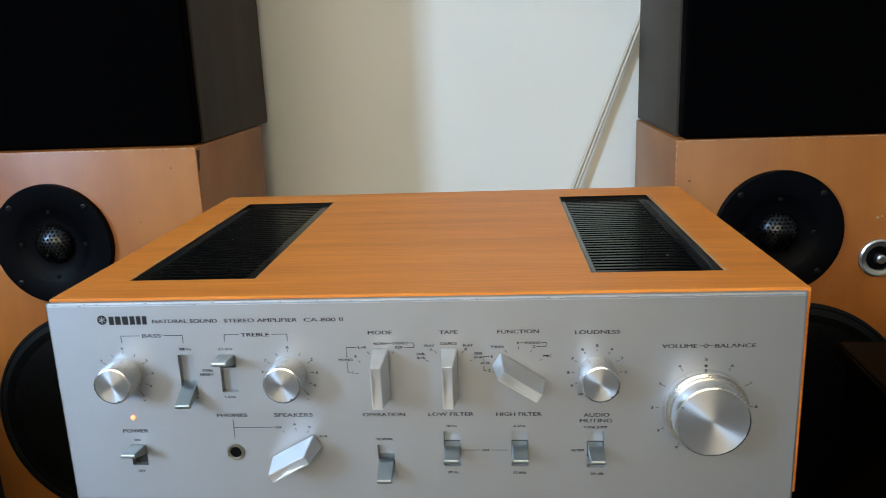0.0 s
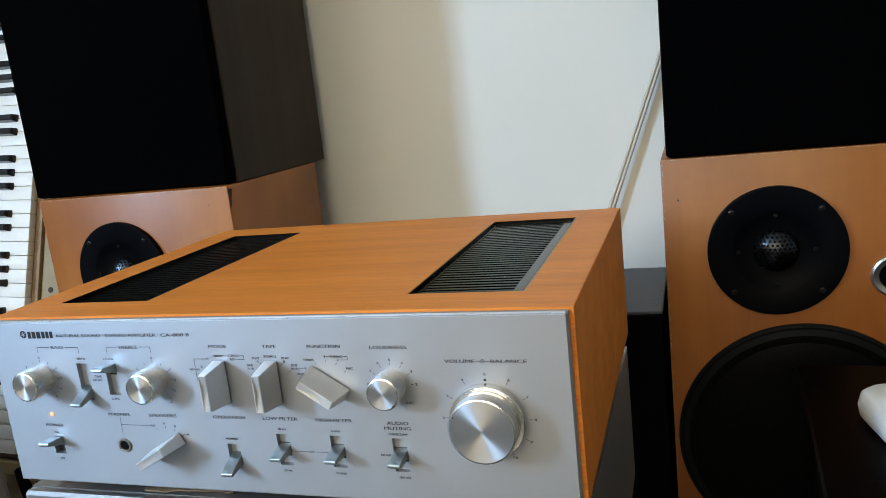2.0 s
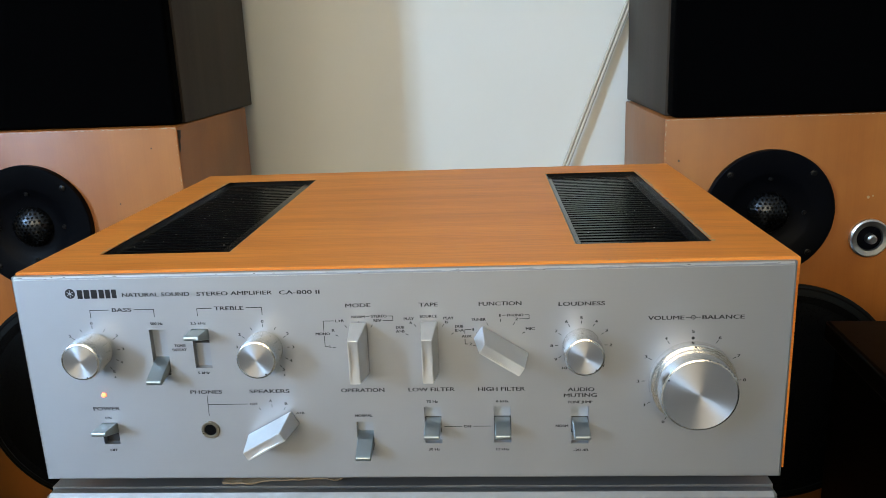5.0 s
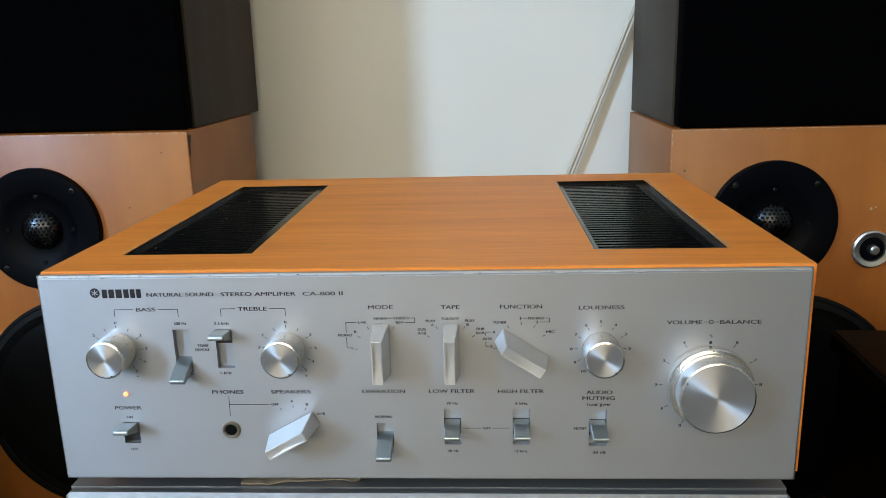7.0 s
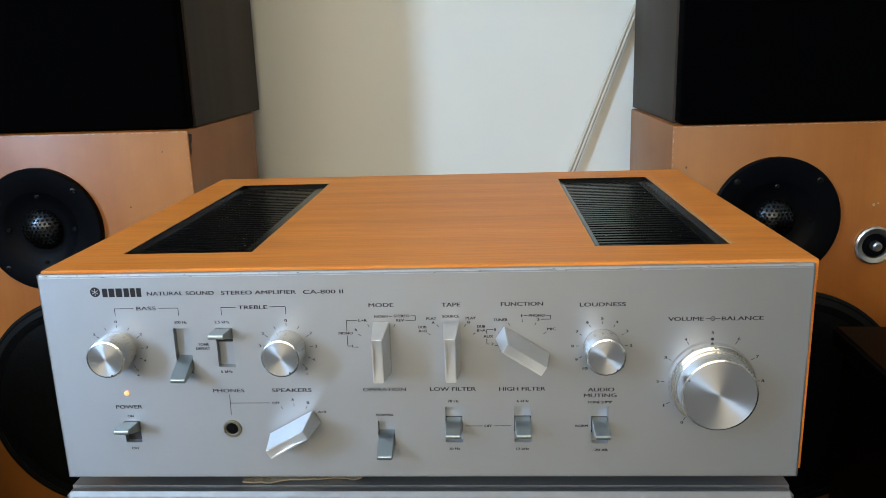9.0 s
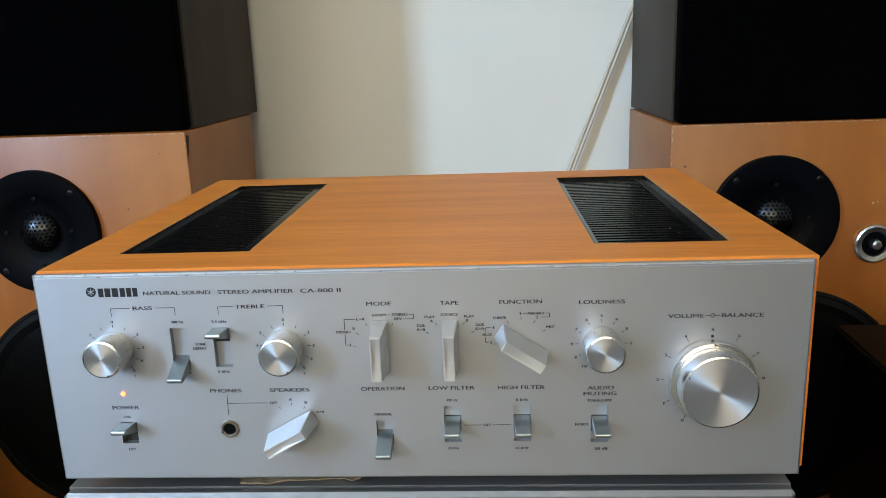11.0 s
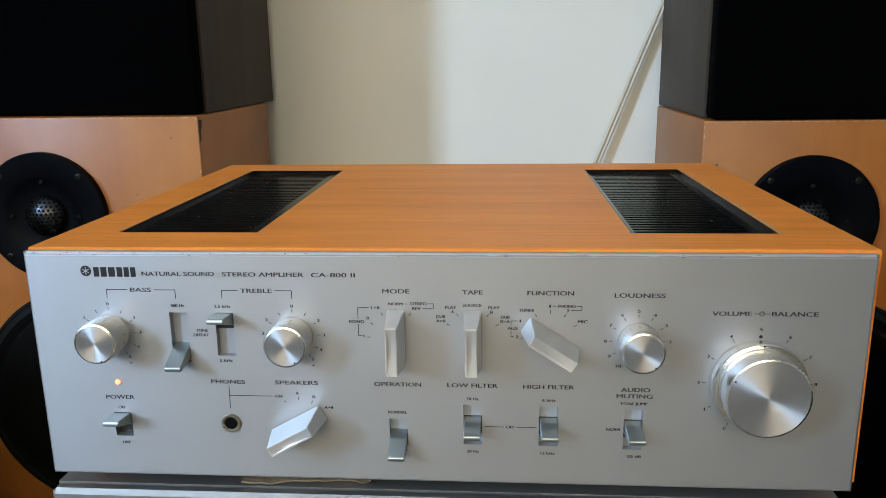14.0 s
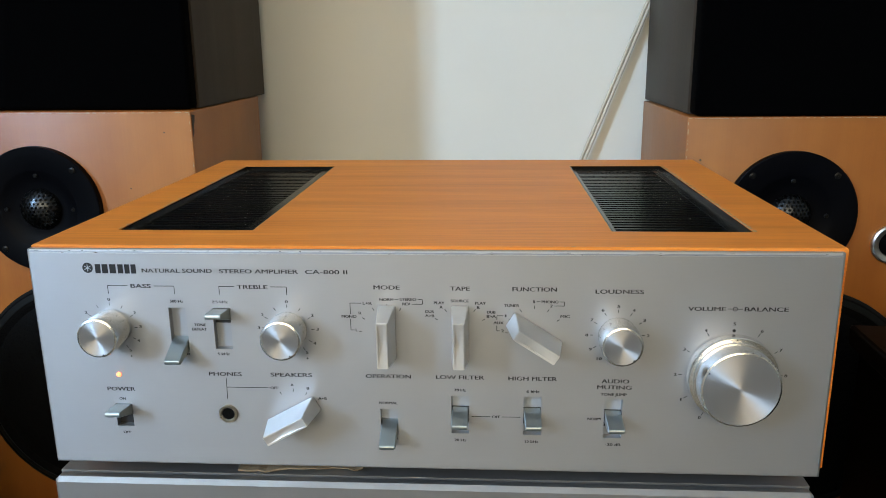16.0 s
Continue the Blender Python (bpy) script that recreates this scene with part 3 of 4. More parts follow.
lettering([("FUNCTION", 0.0472, 0.0706, 0.1082, BIG), ("TUNER", 0.0430, 0.0508, 0.0990, SML), ("1", 0.0584, 0.0590, 0.1013, SML), ("PHONO", 0.0628, 0.0716, 0.1013, SML), ("2", 0.0672, 0.0686, 0.0990, SML), ("MIC", 0.0730, 0.0778, 0.0932, SML), ("AUX", 0.0372, 0.0426, 0.0892, SML), ("1", 0.0434, 0.0440, 0.0932, SML), ("2", 0.0414, 0.0428, 0.0846, SML)], "black lettering of the FUNCTION selector",
          [((0.0600, 0.1013), (0.0620, 0.1013)), ((0.0724, 0.1013), (0.0748, 0.1013)), ((0.0748, 0.1013), (0.0748, 0.0990)), ((0.0748, 0.0990), (0.0694, 0.0990)), ((0.0390, 0.0932), (0.0426, 0.0932)), ((0.0390, 0.0932), (0.0390, 0.0908)), ((0.0390, 0.0876), (0.0390, 0.0846)), ((0.0390, 0.0846), (0.0406, 0.0846))] + ticks(0.0590, 0.0835, 0.0138, 0.0156, (-90, -60, -30, 0, 30, 60)))
lettering([("LOUDNESS", 0.0910, 0.1162, 0.1073, BIG)] + numerals(0.1035, 0.0828, 0.0163, [(0, "5"), (30, "4"), (58, "3"), (90, "2"), (-30, "6"), (-58, "7"), (-90, "8"), (-120, "9"), (-146, "10"), (140, "FLAT")]), "black scale lettering of the LOUDNESS control", ticks(0.1035, 0.0828, 0.0128, 0.0144, (-120, -90, -60, -30, 0, 30, 60, 90)))
lettering([("VOLUME", 0.1398, 0.1592, 0.0982, BIG), ("BALANCE", 0.1690, 0.1915, 0.0982, BIG)] + numerals(0.1645, 0.0608, 0.0292, [(-150, "0"), (-120, "1"), (-90, "2"), (-60, "3"), (-30, "4"), (0, "5"), (30, "6"), (60, "7"), (90, "8"), (120, "9"), (150, "10")], 0.0017), "black scale lettering of the VOLUME and BALANCE control",
          [((0.1602, 0.0982), (0.1628, 0.0982)), ((0.1654, 0.0982), (0.1682, 0.0982))] + ticks(0.1645, 0.0608, 0.0255, 0.0275, (-150, -120, -90, -60, -30, 30, 60, 90, 120, 150)))
for r0, r1, u, v in ((0.0, 0.0009, 0.1645, 0.0861), (0.0009, 0.0013, 0.1641, 0.0982), (0.0, 0.0003, 0.1641, 0.0982)):
    part("printed_dot", lathe([(r1, 0.00008), (r1, 0.00012), (r0, 0.00012)] if r0 else [(r1, 0.00008), (r1, 0.00012), (0, 0.00012)], 24), INK, amp, m=Matrix.Translation((u, 0, v)) @ FACE)
lettering([("OPERATION", -0.0332, -0.0082, 0.0572, BIG), ("NORMAL", -0.0262, -0.0160, 0.0412, SML), ("A", -0.0176, -0.0162, 0.0196, SML)], "black lettering OPERATION NORMAL")
lettering([("LOW FILTER", 0.0058, 0.0322, 0.0572, BIG), ("70 Hz", 0.0158, 0.0222, 0.0496, SML), ("20 Hz", 0.0158, 0.0222, 0.0192, SML), ("OFF", 0.0368, 0.0412, 0.0338, SML)], "black lettering LOW FILTER", [((0.0254, 0.0338), (0.0358, 0.0338)), ((0.0422, 0.0338), (0.0524, 0.0338))])
lettering([("HIGH FILTER", 0.0456, 0.0720, 0.0570, BIG), ("6 kHz", 0.0556, 0.0626, 0.0494, SML), ("12 kHz", 0.0552, 0.0626, 0.0190, SML)], "black lettering HIGH FILTER")
lettering([("AUDIO", 0.0962, 0.1110, 0.0562, BIG), ("MUTING", 0.0940, 0.1124, 0.0526, BIG), ("TONE JUMP", 0.0960, 0.1100, 0.0484, SML), ("NORM", 0.0894, 0.0964, 0.0336, SML), ("-20 dB", 0.0996, 0.1080, 0.0182, SML)], "black lettering AUDIO MUTING")

# worn edges: pale bare wood round the vents, nicks along the front panel and the volume knob
def worn_strip(name, p, q, across, width, material, parent, seed, lift, gap=0.25):
    """An irregular ribbon of bare material along p-q; it breaks off where the wear runs out."""
    p, q, across = Vector(p), Vector(q), Vector(across)
    n_ = max(8, int((q - p).length / 0.0012))
    b = bmesh.new()
    last = None
    for i in range(n_ + 1):
        c = p.lerp(q, i / n_)
        w = width * (0.55 + 0.9 * noise.noise((i * 0.33, seed, 0)) + 0.5 * noise.noise((i * 0.9, seed, 7)) - gap)
        if w <= width * 0.08:
            last = None
            continue
        here = (b.verts.new(c + lift), b.verts.new(c + across * w + lift))
        if last:
            b.faces.new((last[0], here[0], here[1], last[1]))
        last = here
    bmesh.ops.delete(b, geom=[v for v in b.verts if not v.link_faces], context="VERTS")
    return tagged(part(name, b, material, parent), kind="stuff")


TOPZ = AH + 0.0016
UP = Vector((0, 0, 0.00012))
for n_, (a, b, w) in enumerate(((0.1840, 1, 0.0030), (0.1048, -1, 0.0008), (-0.1850, -1, 0.0016), (-0.1040, 1, 0.0008))):
    worn_strip("worn_edge", (a, VY0, TOPZ), (a, VY1, TOPZ), (b, 0, 0), w, BAREWOOD, amp, n_ * 5.3, UP, 0.1)
for n_, (a, b) in enumerate(VENTS):
    worn_strip("worn_edge", (a, VY1, TOPZ), (b, VY1, TOPZ), (0, 1, 0), 0.0012, BAREWOOD, amp, 30 + n_ * 3.1, UP, 0.2)
worn_strip("worn_edge", (WL, 0.0063, TOPZ - 0.0001), (WR, 0.0063, TOPZ - 0.0001), (0, 1, 0), 0.0014, BAREWOOD, amp, 47.0, UP, 0.55)
worn_strip("worn_edge", (-AW + 0.001, -0.0001, AH - 0.0011), (AW - 0.001, -0.0001, AH - 0.0011), (0, 0, -1), 0.0011, NICK, amp, 61.0, Vector((0, -0.00008, 0)), 0.75)
worn_strip("worn_edge", (-AW + 0.001, 0.00035, AH - 0.0006), (AW - 0.001, 0.00035, AH - 0.0006), (0, 0.6, 0.6), 0.0008, NICK, amp, 83.0, Vector((0, -0.0002, 0.0002)), 0.62)
for a, r, s_ in ((12, 0.0207, 0.0006), (24, 0.0207, 0.0005), (38, 0.0206, 0.0008), (44, 0.0207, 0.0009), (50, 0.0206, 0.0007), (58, 0.0207, 0.0006), (-4, 0.0206, 0.0005)):
    part("rim_nick", lathe([(s_ * 0.6, 0.0190), (s_ * 0.45, 0.0198), (0, 0.0198)], 7), NICK, amp, m=Matrix.Translation((0.1645 + r * math.sin(radians(a)), 0, 0.0608 + r * math.cos(radians(a)))) @ FACE)

# ---- the silver unit below, and what carries it ----
low = thing("hifi_component", (0, 0, 0.545), "silver-fronted hi-fi component carrying the amplifier", "hi-fi component")
part("front_panel", box(-0.2238, 0.2188, 0.003, 0.0125, 0.0, 0.1425, 0.0026, 1), LOWMETAL, low, "silver front panel with a bright edge")
part("cover", box(-0.2236, 0.2186, 0.0125, 0.335, 0.003, 0.1425, 0.00005), LOWMETAL, low)
card = thing("cardboard_sheet", (0, 0, 0.6875), "crumpled brown cardboard packing wedged under the amplifier", "cardboard")
cb = bmesh.new()
rows = []
for i in range(33):
    x = -0.114 + 0.074 * i / 32
    thin = 1.0 - 0.75 * i / 32
    edge_y = 0.011 + 0.006 * noise.noise((x * 60, 0, 0)) + 0.007 * i / 32
    hgt = max(0.0002, 0.0016 + 0.0016 * noise.noise((x * 45, 3, 0)) + 0.0008 * noise.noise((x * 190, 5, 0)))
    rows.append([cb.verts.new((x, edge_y, hgt + 0.0009 + 0.0008 * thin)), cb.verts.new((x, edge_y + 0.012, 0.0012 + hgt)), cb.verts.new((x, 0.10, 0.004)), cb.verts.new((x, 0.10, 0.0)), cb.verts.new((x, edge_y + 0.0008, hgt))])
for a, c in zip(rows, rows[1:]):
    for k in range(5):
        cb.faces.new((a[k], a[(k + 1) % 5], c[(k + 1) % 5], c[k]))
cb.faces.new(rows[0])
cb.faces.new(rows[-1][::-1])
part("sheet", cb, CARD, card)
stand = thing("hifi_stand", (0, 0.16, FLOOR_Z), "plain dark wooden stand under the hi-fi units", "stand")
part("tabletop", box(-0.215, 0.215, -0.15, 0.19, 0.52 - FLOOR_Z, 0.545 - FLOOR_Z, 0.002), DARKVENEER, stand)
for x in (-0.19, 0.19):
    for y in (-0.13, 0.165):
        part("leg", box(x - 0.018, x + 0.018, y - 0.018, y + 0.018, 0, 0.52 - FLOOR_Z, 0.002), DARKVENEER, stand)


# ---- loudspeakers ----
def mesh_dome(r, parent, m, hole=0.0021):
    """A perforated metal dome: a dark dome under a net of small rings."""
    part("dome", lathe([(r, 0), (r * 0.9, r * 0.22), (r * 0.7, r * 0.40), (r * 0.4, r * 0.53), (0, r * 0.56)], 40), RUBBER, parent, m=m, smooth=60)
    b = bmesh.new()
    k = 6
    pitch = hole * 1.32
    nn = int(r / pitch) + 1
    for i in range(-nn, nn + 1):
        for j in range(-nn, nn + 1):
            x, y = (i + 0.5 * (j % 2)) * pitch, j * pitch * 0.866
            d = math.hypot(x, y)
            if d > r * 0.93:
                continue
            inner, outer = [], []
            for q in range(k):
                a = math.pi / 6 + 2 * math.pi * q / k
                for rad, ring_ in ((hole * 0.40, inner), (pitch * 0.5774, outer)):
                    px, py = x + rad * math.cos(a), y + rad * math.sin(a)
                    dd = min(math.hypot(px, py) / r, 1.0)
                    ring_.append(b.verts.new((px, py, 0.0006 + r * 0.60 * (1 - dd * dd) ** 0.6)))
            for q in range(k):
                b.faces.new((inner[q], inner[(q + 1) % k], outer[(q + 1) % k], outer[q]))
    part("mesh_cap", b, MESHMETAL, parent, "perforated metal mesh cap", m)


MESHMETAL = plain_material("mesh_metal", (0.040, 0.044, 0.050), 0.26, 1.0, bump=0)


def tweeter(parent, x, z, y):
    m = Matrix.Translation((x, y, z)) @ FACE
    t = part("tweeter", lathe([(0.0735, 0), (0.0735, 0.0072), (0.0722, 0.0082), (0.0475, 0.0082), (0.0440, 0.0066), (0.0380, 0.0034), (0.030, 0.0016), (0.021, 0.0010), (0, 0.0010)], 72), BLACK, parent, "round black tweeter with a mesh dome", m, 30)
    mesh_dome(0.0245, t, Matrix.Translation((0, 0, 0.0015)), 0.0037)
    for r, a0, s in ((0.0655, 45, 0.0036), (0.0400, 0, 0.0026)):
        for k in range(4):
            a = radians(a0 + 90 * k)
            h = 0.0080 if r > 0.05 else 0.0046
            part("screw", lathe([(s, 0), (s, 0.0010), (s * 0.7, 0.0016), (s * 0.3, 0.0016), (s * 0.25, 0.0008), (0, 0.0008)], 20), SCREW, t, m=Matrix.Translation((r * math.cos(a), r * math.sin(a), h)), smooth=30)
    return t


SCREW = plain_material("dark_screw", (0.014, 0.014, 0.014), 0.35, 0.8, bump=0)


def perforated():
    n = Nodes("perforated_black_metal")
    v = n.add("ShaderNodeTexVoronoi", Scale=420.0)
    n.link(n.coords(), v.inputs["Vector"])
    net = n.ramp(v.outputs["Distance"], [(0.28, (0.0004, 0.0004, 0.0004)), (0.40, (0.0045, 0.0045, 0.0045))])
    n.set(Base_Color=net, Roughness=0.42, Specular_IOR_Level=0.03)
    n.bump(v.outputs["Distance"], 0.25, 0.0006)
    return n.mat


PERFORATED = perforated()


def woofer(parent, x, z, y):
    m = Matrix.Translation((x, y, z)) @ FACE
    s = 0.947
    w = part("woofer", lathe([(r * s, h) for r, h in [(0.150, 0), (0.150, 0.004), (0.147, 0.007), (0.136, 0.009), (0.128, 0.007), (0.120, 0.010), (0.110, 0.0125), (0.085, 0.0155), (0.060, 0.0175), (0.030, 0.0187), (0, 0.019)]], 96), PERFORATED, parent, "large round black woofer behind a perforated metal cover", m, 30)
    part("flange", lathe([(r * s, h) for r, h in [(0.1505, 0.0005), (0.1505, 0.0050), (0.1495, 0.0060), (0.1380, 0.0095), (0.1370, 0.0080)]], 96), WOOFRIM, w, "dark grey rim", smooth=30)
    return w


WOOFRIM = plain_material("woofer_rim", (0.009, 0.010, 0.010), 0.5, vary=0.3, scale=50.0, gloss=0.06)


def floor_speaker(x0, x1, y0, y1, top, tx, tz, wx, wz, label, lpad=None, marks=(), chips=()):
    s = thing("floor_loudspeaker", ((x0 + x1) / 2, y0, FLOOR_Z), label, "loudspeaker", "wooden floor loudspeakers")
    cx = (x0 + x1) / 2
    part("cabinet", box(x0 - cx, x1 - cx, 0, y1 - y0, 0, top - FLOOR_Z, 0.0022, 2), BOXWOOD, s, "orange-brown veneered cabinet with rubbed edges", smooth=30)
    w_ = (x1 - x0) / 2
    h_ = top - FLOOR_Z
    worn_strip("worn_edge", (-w_ + 0.002, -0.0001, h_ - 0.0022), (w_ - 0.002, -0.0001, h_ - 0.0022), (0, 0.3, 1), 0.0013, BAREWOOD, s, x0 * 90, Vector((0, -0.00015, 0)), 0.2)
    for sx in (-1, 1):
        worn_strip("worn_edge", (sx * (w_ - 0.0022), -0.0001, h_ - 0.002), (sx * (w_ - 0.0022), -0.0001, h_ - 0.28), (sx, 0.3, 0), 0.0016, BAREWOOD, s, x0 * 70 + sx, Vector((0, -0.00015, 0)), 0.45)
    for mx, mz, mr, pale in marks:
        part("scuff" if pale else "nail_hole", lathe([(mr, 0.0), (mr * 0.8, 0.0002), (0, 0.0002)], 9), BAREWOOD if pale else MARK, s, m=Matrix.Translation((mx - cx, -0.0001, mz - FLOOR_Z)) @ FACE)
    for cy, cz, cw, chh in chips:
        b = bmesh.new()
        outline = [(0, 0), (cw, -chh * 0.05), (cw * 0.8, -chh * 0.35), (cw * 0.55, -chh * 0.5), (cw * 0.5, -chh * 0.8), (cw * 0.2, -chh), (0, -chh * 0.9)]
        b.faces.new([b.verts.new((w_ + 0.0002, cy + y, cz - FLOOR_Z + z)) for y, z in outline])
        part("chip", b, MARK, s, "dark chip in the veneer's edge")
    tweeter(s, tx - cx, tz - FLOOR_Z, -0.0002)
    woofer(s, wx - cx, wz - FLOOR_Z, -0.0002)
    if lpad:
        m = Matrix.Translation((lpad[0] - cx, -0.0002, lpad[1] - FLOOR_Z)) @ FACE
        c = part("level_control", lathe([(0.0225, 0), (0.0225, 0.004), (0.0205, 0.0055), (0.0150, 0.0045), (0.0140, 0.0020)], 48), CHROME, s, "chrome-ringed level control", m, 30)
        part("dial", lathe([(0.0142, 0.0015), (0.0138, 0.0026), (0, 0.0026)], 40), BLACK, c, smooth=30)
        part("pointer", lathe([(0.0060, 0.002), (0.0055, 0.010), (0.0035, 0.012), (0, 0.012)], 32), CHROME, c, smooth=30)
    return s


floor_speaker(-0.616, -0.300, 0.470, 0.735, 0.8660, -0.4870, 0.7540, -0.452, 0.527, "tall orange-brown wooden loudspeaker beside the upright keyboard", None, ((-0.378, 0.778, 0.0010, 0), (-0.352, 0.742, 0.0016, 0), (-0.3325, 0.842, 0.0009, 0)), ((0.001, 0.862, 0.010, 0.026),))
floor_speaker(0.2540, 0.570, 0.497, 0.757, 0.8545, 0.3745, 0.7430, 0.4020, 0.5140, "tall orange-brown wooden loudspeaker with a chrome level control", (0.4915, 0.7100), ((0.2715, 0.806, 0.0013, 0), (0.487, 0.758, 0.0018, 1), (0.492, 0.7595, 0.0012, 1)))


def shelf_speaker(x0, x1, yf, yb, z0, label, deep=0.0225):
    cx = (x0 + x1) / 2
    s = thing("black_loudspeaker", (cx, yf, z0), label, "loudspeaker", "black loudspeakers")
    h, w = 0.62, (x1 - x0) / 2
    part("cabinet", box(-w, w, deep, yb - yf, 0, h, 0.0015), DARKVENEER, s, "dark grey-brown veneered cabinet", smooth=30)
    g = box(-w + 0.0015, w - 0.0015, 0.0, deep - 0.0003, 0.0005, h - 0.002, 0.005, 3)
    part("grille", g, GRILLE, s, "black cloth front grille with rounded edges", smooth=40)
    return s


shelf_speaker(-0.630, -0.301, 0.480, 0.773, 0.8665, "black-fronted loudspeaker standing on the wooden loudspeaker by the keyboard")
shelf_speaker(0.2595, 0.568, 0.490, 0.777, 0.8550, "black-fronted loudspeaker with grey-brown sides on the wooden loudspeaker", 0.032)

# ---- black box behind the amplifier, dark cabinet with a white handset ----
bb = thing("black_box", (0.166, 0.64, FLOOR_Z), "tall black box with a grey top behind the amplifier", "box")
part("body", box(-0.075, 0.080, -0.107, 0.118, 0, 0.658 - FLOOR_Z, 0.002), BLACK, bb)
part("lid", box(-0.075, 0.080, -0.107, 0.118, 0.6582 - FLOOR_Z, 0.662 - FLOOR_Z, 0.0012), GREYPLASTIC, bb, "dark grey lid")

dc = thing("dark_cabinet", pose(0.621, 0.068, FLOOR_Z, 0, 0, -3.0), "dark lacquered cabinet beside the wooden loudspeaker", "cabinet")
part("body", box(-0.25, 0.25, -0.24, 0.235, 0, 0.655 - FLOOR_Z, 0.002), DARKGLOSS, dc)
part("top", box(-0.260, 0.252, -0.242, 0.238, 0.6552 - FLOOR_Z, 0.676 - FLOOR_Z, 0.003), DARKGLOSS, dc)

wd = thing("white_device", pose(0.464, 0.139, 0.6762, 0, 0, 10), "white plastic device with rounded corners on the dark cabinet", "device")
wb = bmesh.new()
rim = []
for cx_, cy_, a0 in ((0.032, 0.065, 0), (-0.032, 0.065, 90), (-0.032, -0.065, 180), (0.032, -0.065, 270)):
    for k in range(7):
        a = radians(a0 + 15 * k)
        rim.append((cx_ + 0.018 * math.cos(a), cy_ + 0.018 * math.sin(a)))
layers = []
for s_, z_ in ((0.90, 0.0), (0.98, 0.004), (1.0, 0.012), (0.97, 0.021), (0.90, 0.0255), (0.75, 0.028)):
    layers.append([wb.verts.new((x * s_, y * s_, z_)) for x, y in rim])
for a, c in zip(layers, layers[1:]):
    for k in range(len(rim)):
        j = (k + 1) % len(rim)
        wb.faces.new((a[k], a[j], c[j], c[k]))
wb.faces.new(layers[0][::-1])
wb.faces.new(layers[-1])
part("casing", wb, WHITEPLASTIC, wd, smooth=50)

# ---- conduit on the wall ----
pipe = thing("wall_cable", (0.003, 0, 0), "flat twin-strand ivory cable running slantwise up the wall", "cable")
pts = [(0.010, 0.770, 0.36), (0.128, 0.774, 0.66), (0.163, 0.776, 0.75), (0.243, 0.780, 0.957), (0.299, 0.783, 1.10), (0.415, 0.787, 1.40)]
for dx in (-0.0027, 0.0027):
    part("strand", tube(smooth_path([(x + dx, y, z) for x, y, z in pts], 6), 0.0026, 10), PVC, pipe, smooth=60)

# ---- drawers, grey case, cables and cloth by the keyboard ----
ch = thing("chest_of_drawers", (-1.038, 0.713, FLOOR_Z), "old cream painted chest of drawers against the wall", "chest of drawers")
part("carcass", box(-0.44, 0.40, -0.005, 0.080, 0.03, 0.66, 0.003), CREAM, ch)
part("plinth", box(-0.43, 0.39, 0.004, 0.079, 0.0, 0.0298), DARKSLOT, ch)
for z0, z1 in ((0.045, 0.185), (0.195, 0.335), (0.345, 0.485), (0.495, 0.635)):
    dr = part("drawer", box(-0.42, 0.385, -0.020, -0.0055, z0, z1, 0.003), CREAM, ch)
    part("pull", lathe([(0.008, 0), (0.006, 0.006), (0.011, 0.014), (0.007, 0.020), (0, 0.021)], 20), DARKSLOT, dr, m=Matrix.Translation((0.31, -0.0198, (z0 + z1) / 2)) @ FACE, smooth=40)

gc = thing("grey_case", (-0.723, 0.240, FLOOR_Z), "dull grey plastic case with a rounded shoulder", "case")
gb = bmesh.new()
outline = [(-0.18, 0.0), (0.178, 0.0), (0.180, 0.20), (0.176, 0.27), (0.164, 0.33), (0.140, 0.38), (0.100, 0.41), (-0.10, 0.425), (-0.18, 0.425)]
curve = [(p.x, p.z) for p in smooth_path([(x, 0, z) for x, z in outline], 4)]
sides = []
for y, s_ in ((-0.022, 0.96), (-0.018, 0.985), (-0.010, 1.0), (0.010, 1.0), (0.018, 0.985), (0.022, 0.96)):
    sides.append([gb.verts.new((x * s_, y, max(z * s_, 0.0))) for x, z in curve])
for a, c in zip(sides, sides[1:]):
    for k in range(len(curve)):
        j = (k + 1) % len(curve)
        gb.faces.new((a[k], a[j], c[j], c[k]))
gb.faces.new(sides[0])
gb.faces.new(sides[-1][::-1])
part("shell", gb, GREYCASE, gc, smooth=40)

for n_, pts in enumerate(([(-0.652, 0.362, 0.50), (-0.642, 0.357, 0.488), (-0.630, 0.352, 0.462), (-0.634, 0.350, 0.41), (-0.655, 0.34, 0.34), (-0.68, 0.32, 0.289)],
                          [(-0.664, 0.372, 0.49), (-0.655, 0.366, 0.476), (-0.642, 0.360, 0.44), (-0.642, 0.356, 0.39), (-0.65, 0.35, 0.33), (-0.66, 0.33, 0.289)])):
    cbl = thing("black_cable", (0.014, -0.006, 0), "black mains cable hanging down beside the grey case", "cable", "black cables")
    part("lead", tube(smooth_path(pts, 6), 0.0065, 10), RUBBER, cbl, smooth=60)
wc = thing("white_cable", (0.008, 0, 0), "thin cream cable lying on the floor", "cable")
part("lead", tube(smooth_path([(-0.96, 0.52, 0.2835), (-0.90, 0.565, 0.2835), (-0.852, 0.563, 0.2835), (-0.850, 0.595, 0.2835), (-0.861, 0.64, 0.2835), (-0.872, 0.69, 0.2835), (-0.90, 0.705, 0.2835)], 8), 0.0033, 8), PVC, wc, smooth=60)

pl = thing("mains_plug", (-0.80, 0.515, FLOOR_Z), "black mains plug lying on the floor", "plug")
part("body", lathe([(0, 0.0), (0.020, 0.0), (0.024, 0.006), (0.024, 0.022), (0.016, 0.034), (0, 0.036)], 24), RUBBER, pl, smooth=40)

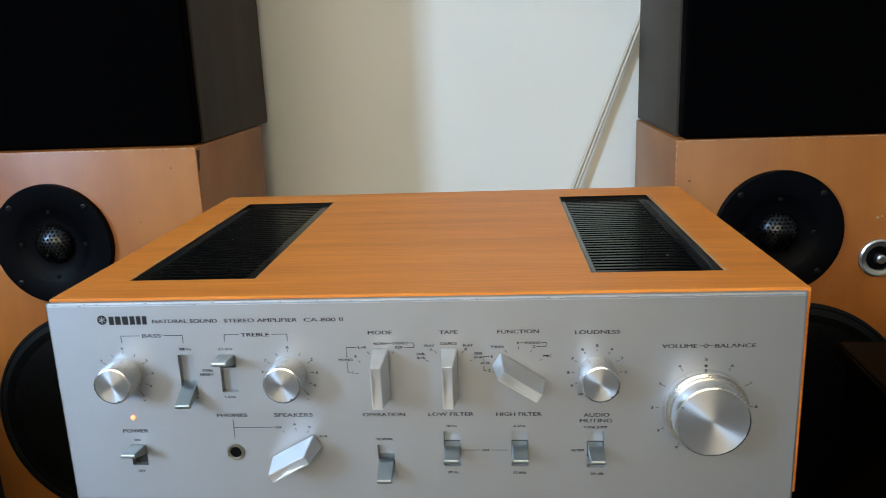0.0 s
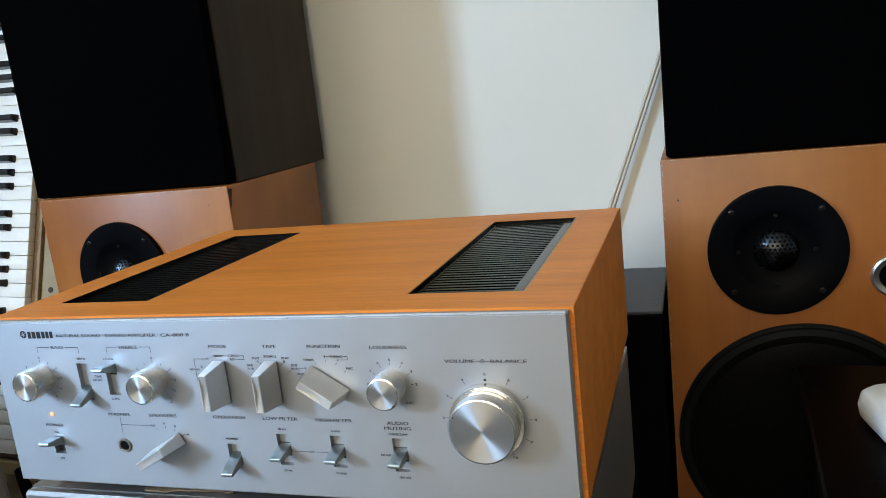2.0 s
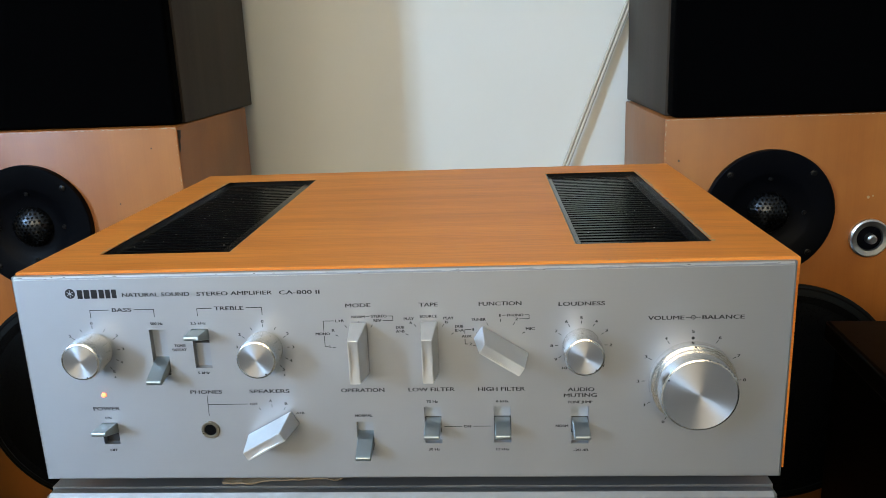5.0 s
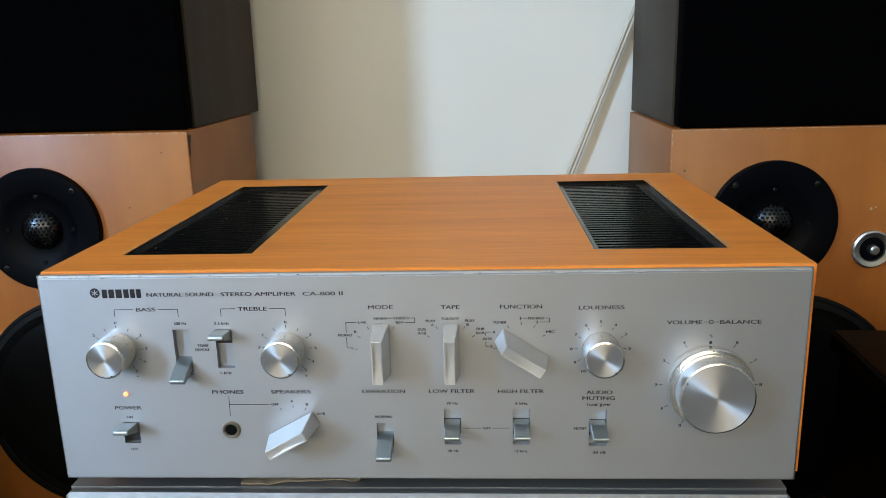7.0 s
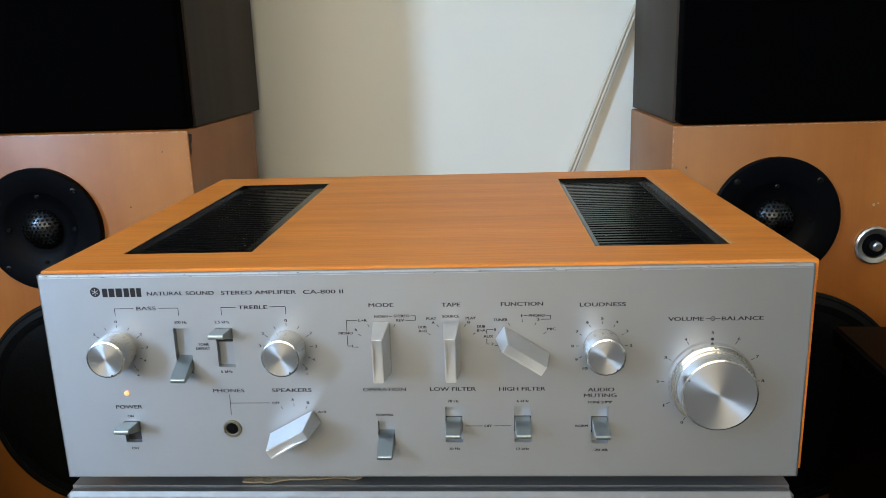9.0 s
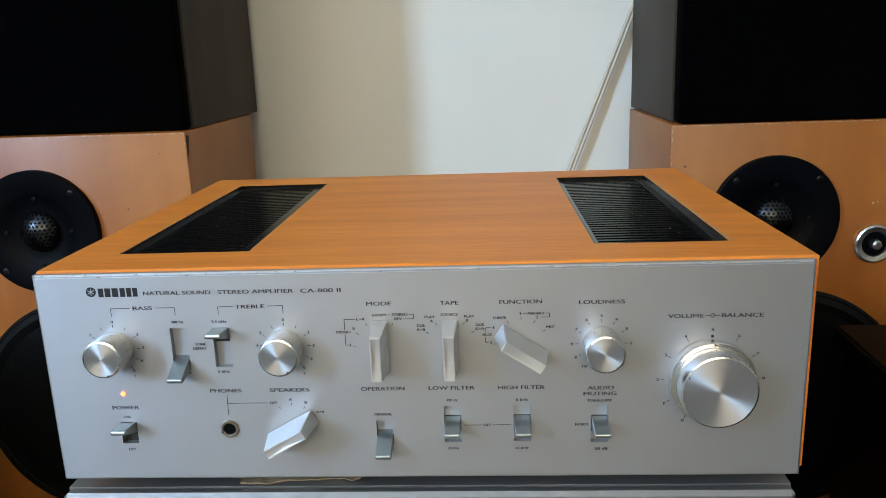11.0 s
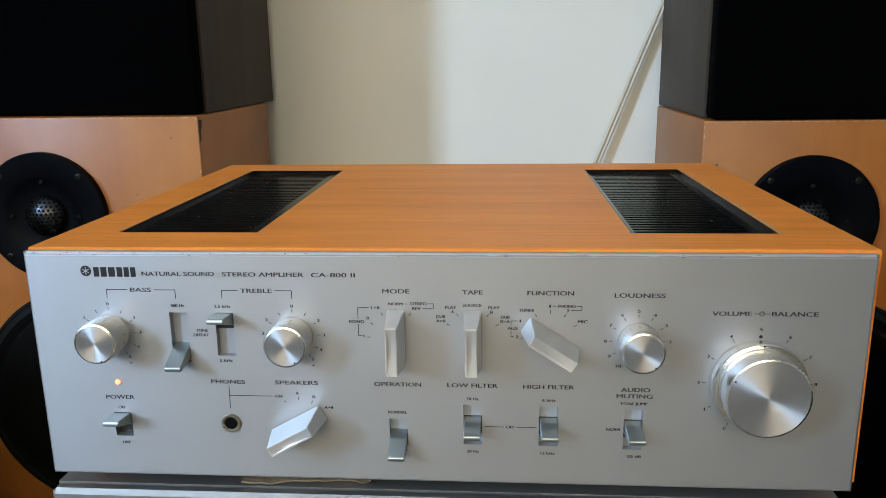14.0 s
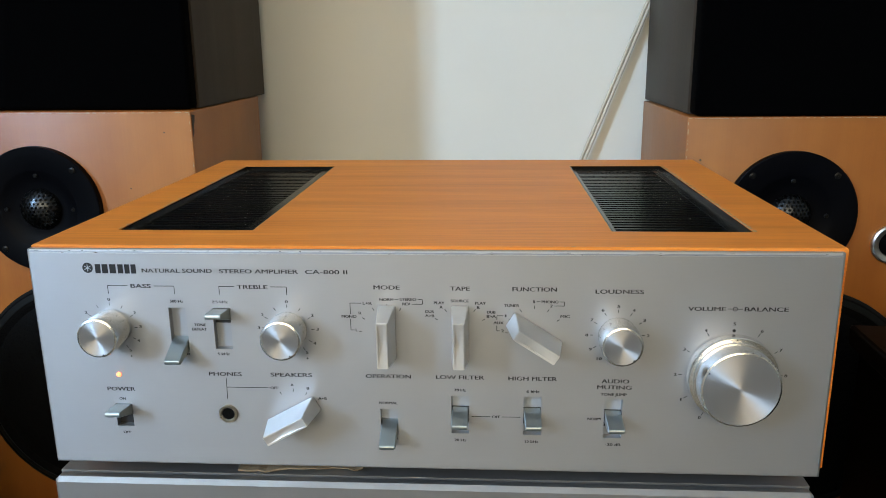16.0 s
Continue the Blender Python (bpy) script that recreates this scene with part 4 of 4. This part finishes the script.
cl = thing("white_cloth", (-0.50, 0.345, FLOOR_Z), "crumpled white cloth heaped on the floor before the loudspeaker", "cloth")
cb2 = bmesh.new()
gx, gy = 40, 26
grid = []
for i in range(gx):
    row = []
    for j in range(gy):
        x, y = -0.16 + 0.30 * i / (gx - 1), -0.12 + 0.20 * j / (gy - 1)
        e = max(0.0, min(1.0, min(i, gx - 1 - i, j, gy - 1 - j) / 5.0))
        rise = 0.05 + 0.09 * (i / (gx - 1)) ** 1.2
        z = 0.003 + e * (rise + 0.035 * noise.noise((x * 14, y * 14, 1)) + 0.016 * noise.noise((x * 40, y * 40, 4)))
        row.append(cb2.verts.new((x, y, max(z, 0.003))))
    grid.append(row)
for i in range(gx - 1):
    for j in range(gy - 1):
        cb2.faces.new((grid[i][j], grid[i + 1][j], grid[i + 1][j + 1], grid[i][j + 1]))
ret = bmesh.ops.extrude_face_region(cb2, geom=cb2.faces[:])
for v in ret["geom"]:
    if isinstance(v, bmesh.types.BMVert):
        v.co.z -= 0.002
part("sheet", cb2, CLOTH, cl, smooth=60)

# ---- keyboard leaning on the wall ----
O = Vector((-0.6910, 0.5310, 0.8620))
STEP = Vector((-0.00103, -0.00640, -0.02070))
down = STEP.normalized()
side = Vector((-1, 0, 0))
side = (side - down * side.dot(down)).normalized()
out = side.cross(down)
if out.y > 0:
    out = -out
KB = Matrix((side.to_4d(), down.to_4d(), out.to_4d(), O.to_4d())).transposed()
for r in range(3):
    KB[3][r] = 0.0
pitch = STEP.length
kb = thing("keyboard_instrument", KB, "old cream keyboard instrument standing on end against the wall", "keyboard")
LO, HI = -19, 18
wk = box(0.0, 0.140, 0.0003, pitch - 0.0003, -0.012, 0.0, 0.0008, 2)
first = part("white_key", wk, IVORY, kb, m=Matrix.Translation((0, LO * pitch, 0)), smooth=30)
for i in range(LO + 1, HI):
    k = first.copy()
    scene.collection.objects.link(k)
    k.matrix_basis = Matrix.Translation((0, i * pitch, 0))
bk = bmesh.new()
r0 = [bk.verts.new(c) for c in ((0.034, -0.0065, -0.004), (0.14, -0.0065, -0.004), (0.14, 0.0065, -0.004), (0.034, 0.0065, -0.004))]
r1 = [bk.verts.new(c) for c in ((0.039, -0.0045, 0.011), (0.14, -0.0045, 0.011), (0.14, 0.0045, 0.011), (0.039, 0.0045, 0.011))]
for i in range(4):
    bk.faces.new((r0[i], r0[(i + 1) % 4], r1[(i + 1) % 4], r1[i]))
bk.faces.new(r1)
bmesh.ops.bevel(bk, geom=bk.edges[:], offset=0.0012, segments=2, affect="EDGES")
blacks = [i for i in range(LO + 1, HI) if i % 7 in (1, 2, 4, 5, 6)]
first = part("black_key", bk, EBONY, kb, m=Matrix.Translation((0, blacks[0] * pitch, 0)), smooth=30)
for i in blacks[1:]:
    k = first.copy()
    scene.collection.objects.link(k)
    k.matrix_basis = Matrix.Translation((0, i * pitch, 0))
part("key_bed", box(-0.012, 0.30, (LO - 1) * pitch, (HI + 0.4) * pitch, -0.050, -0.0125, 0.001), TAN, kb, "raw brown wooden key bed")
part("front_rail", box(-0.062, -0.0125, (LO - 1) * pitch, (HI + 7.5) * pitch, -0.085, -0.016, 0.006), CREAM, kb, "cream painted front rail")
for i in (6.4, 7.4):
    part("rail_screw", lathe([(0.0045, 0), (0.0045, 0.0012), (0.002, 0.0018), (0, 0.0018)], 16), MARK, kb, m=Matrix.Translation((-0.034, i * pitch, -0.0161)), smooth=30)
part("end_block", box(-0.012, 0.30, (HI + 0.5) * pitch, (HI + 1.4) * pitch, -0.050, 0.002, 0.002), CREAM, kb)
part("back_board", box(-0.012, 0.30, (LO - 1) * pitch, (HI + 5) * pitch, -0.085, -0.0505, 0.002), CREAM, kb)
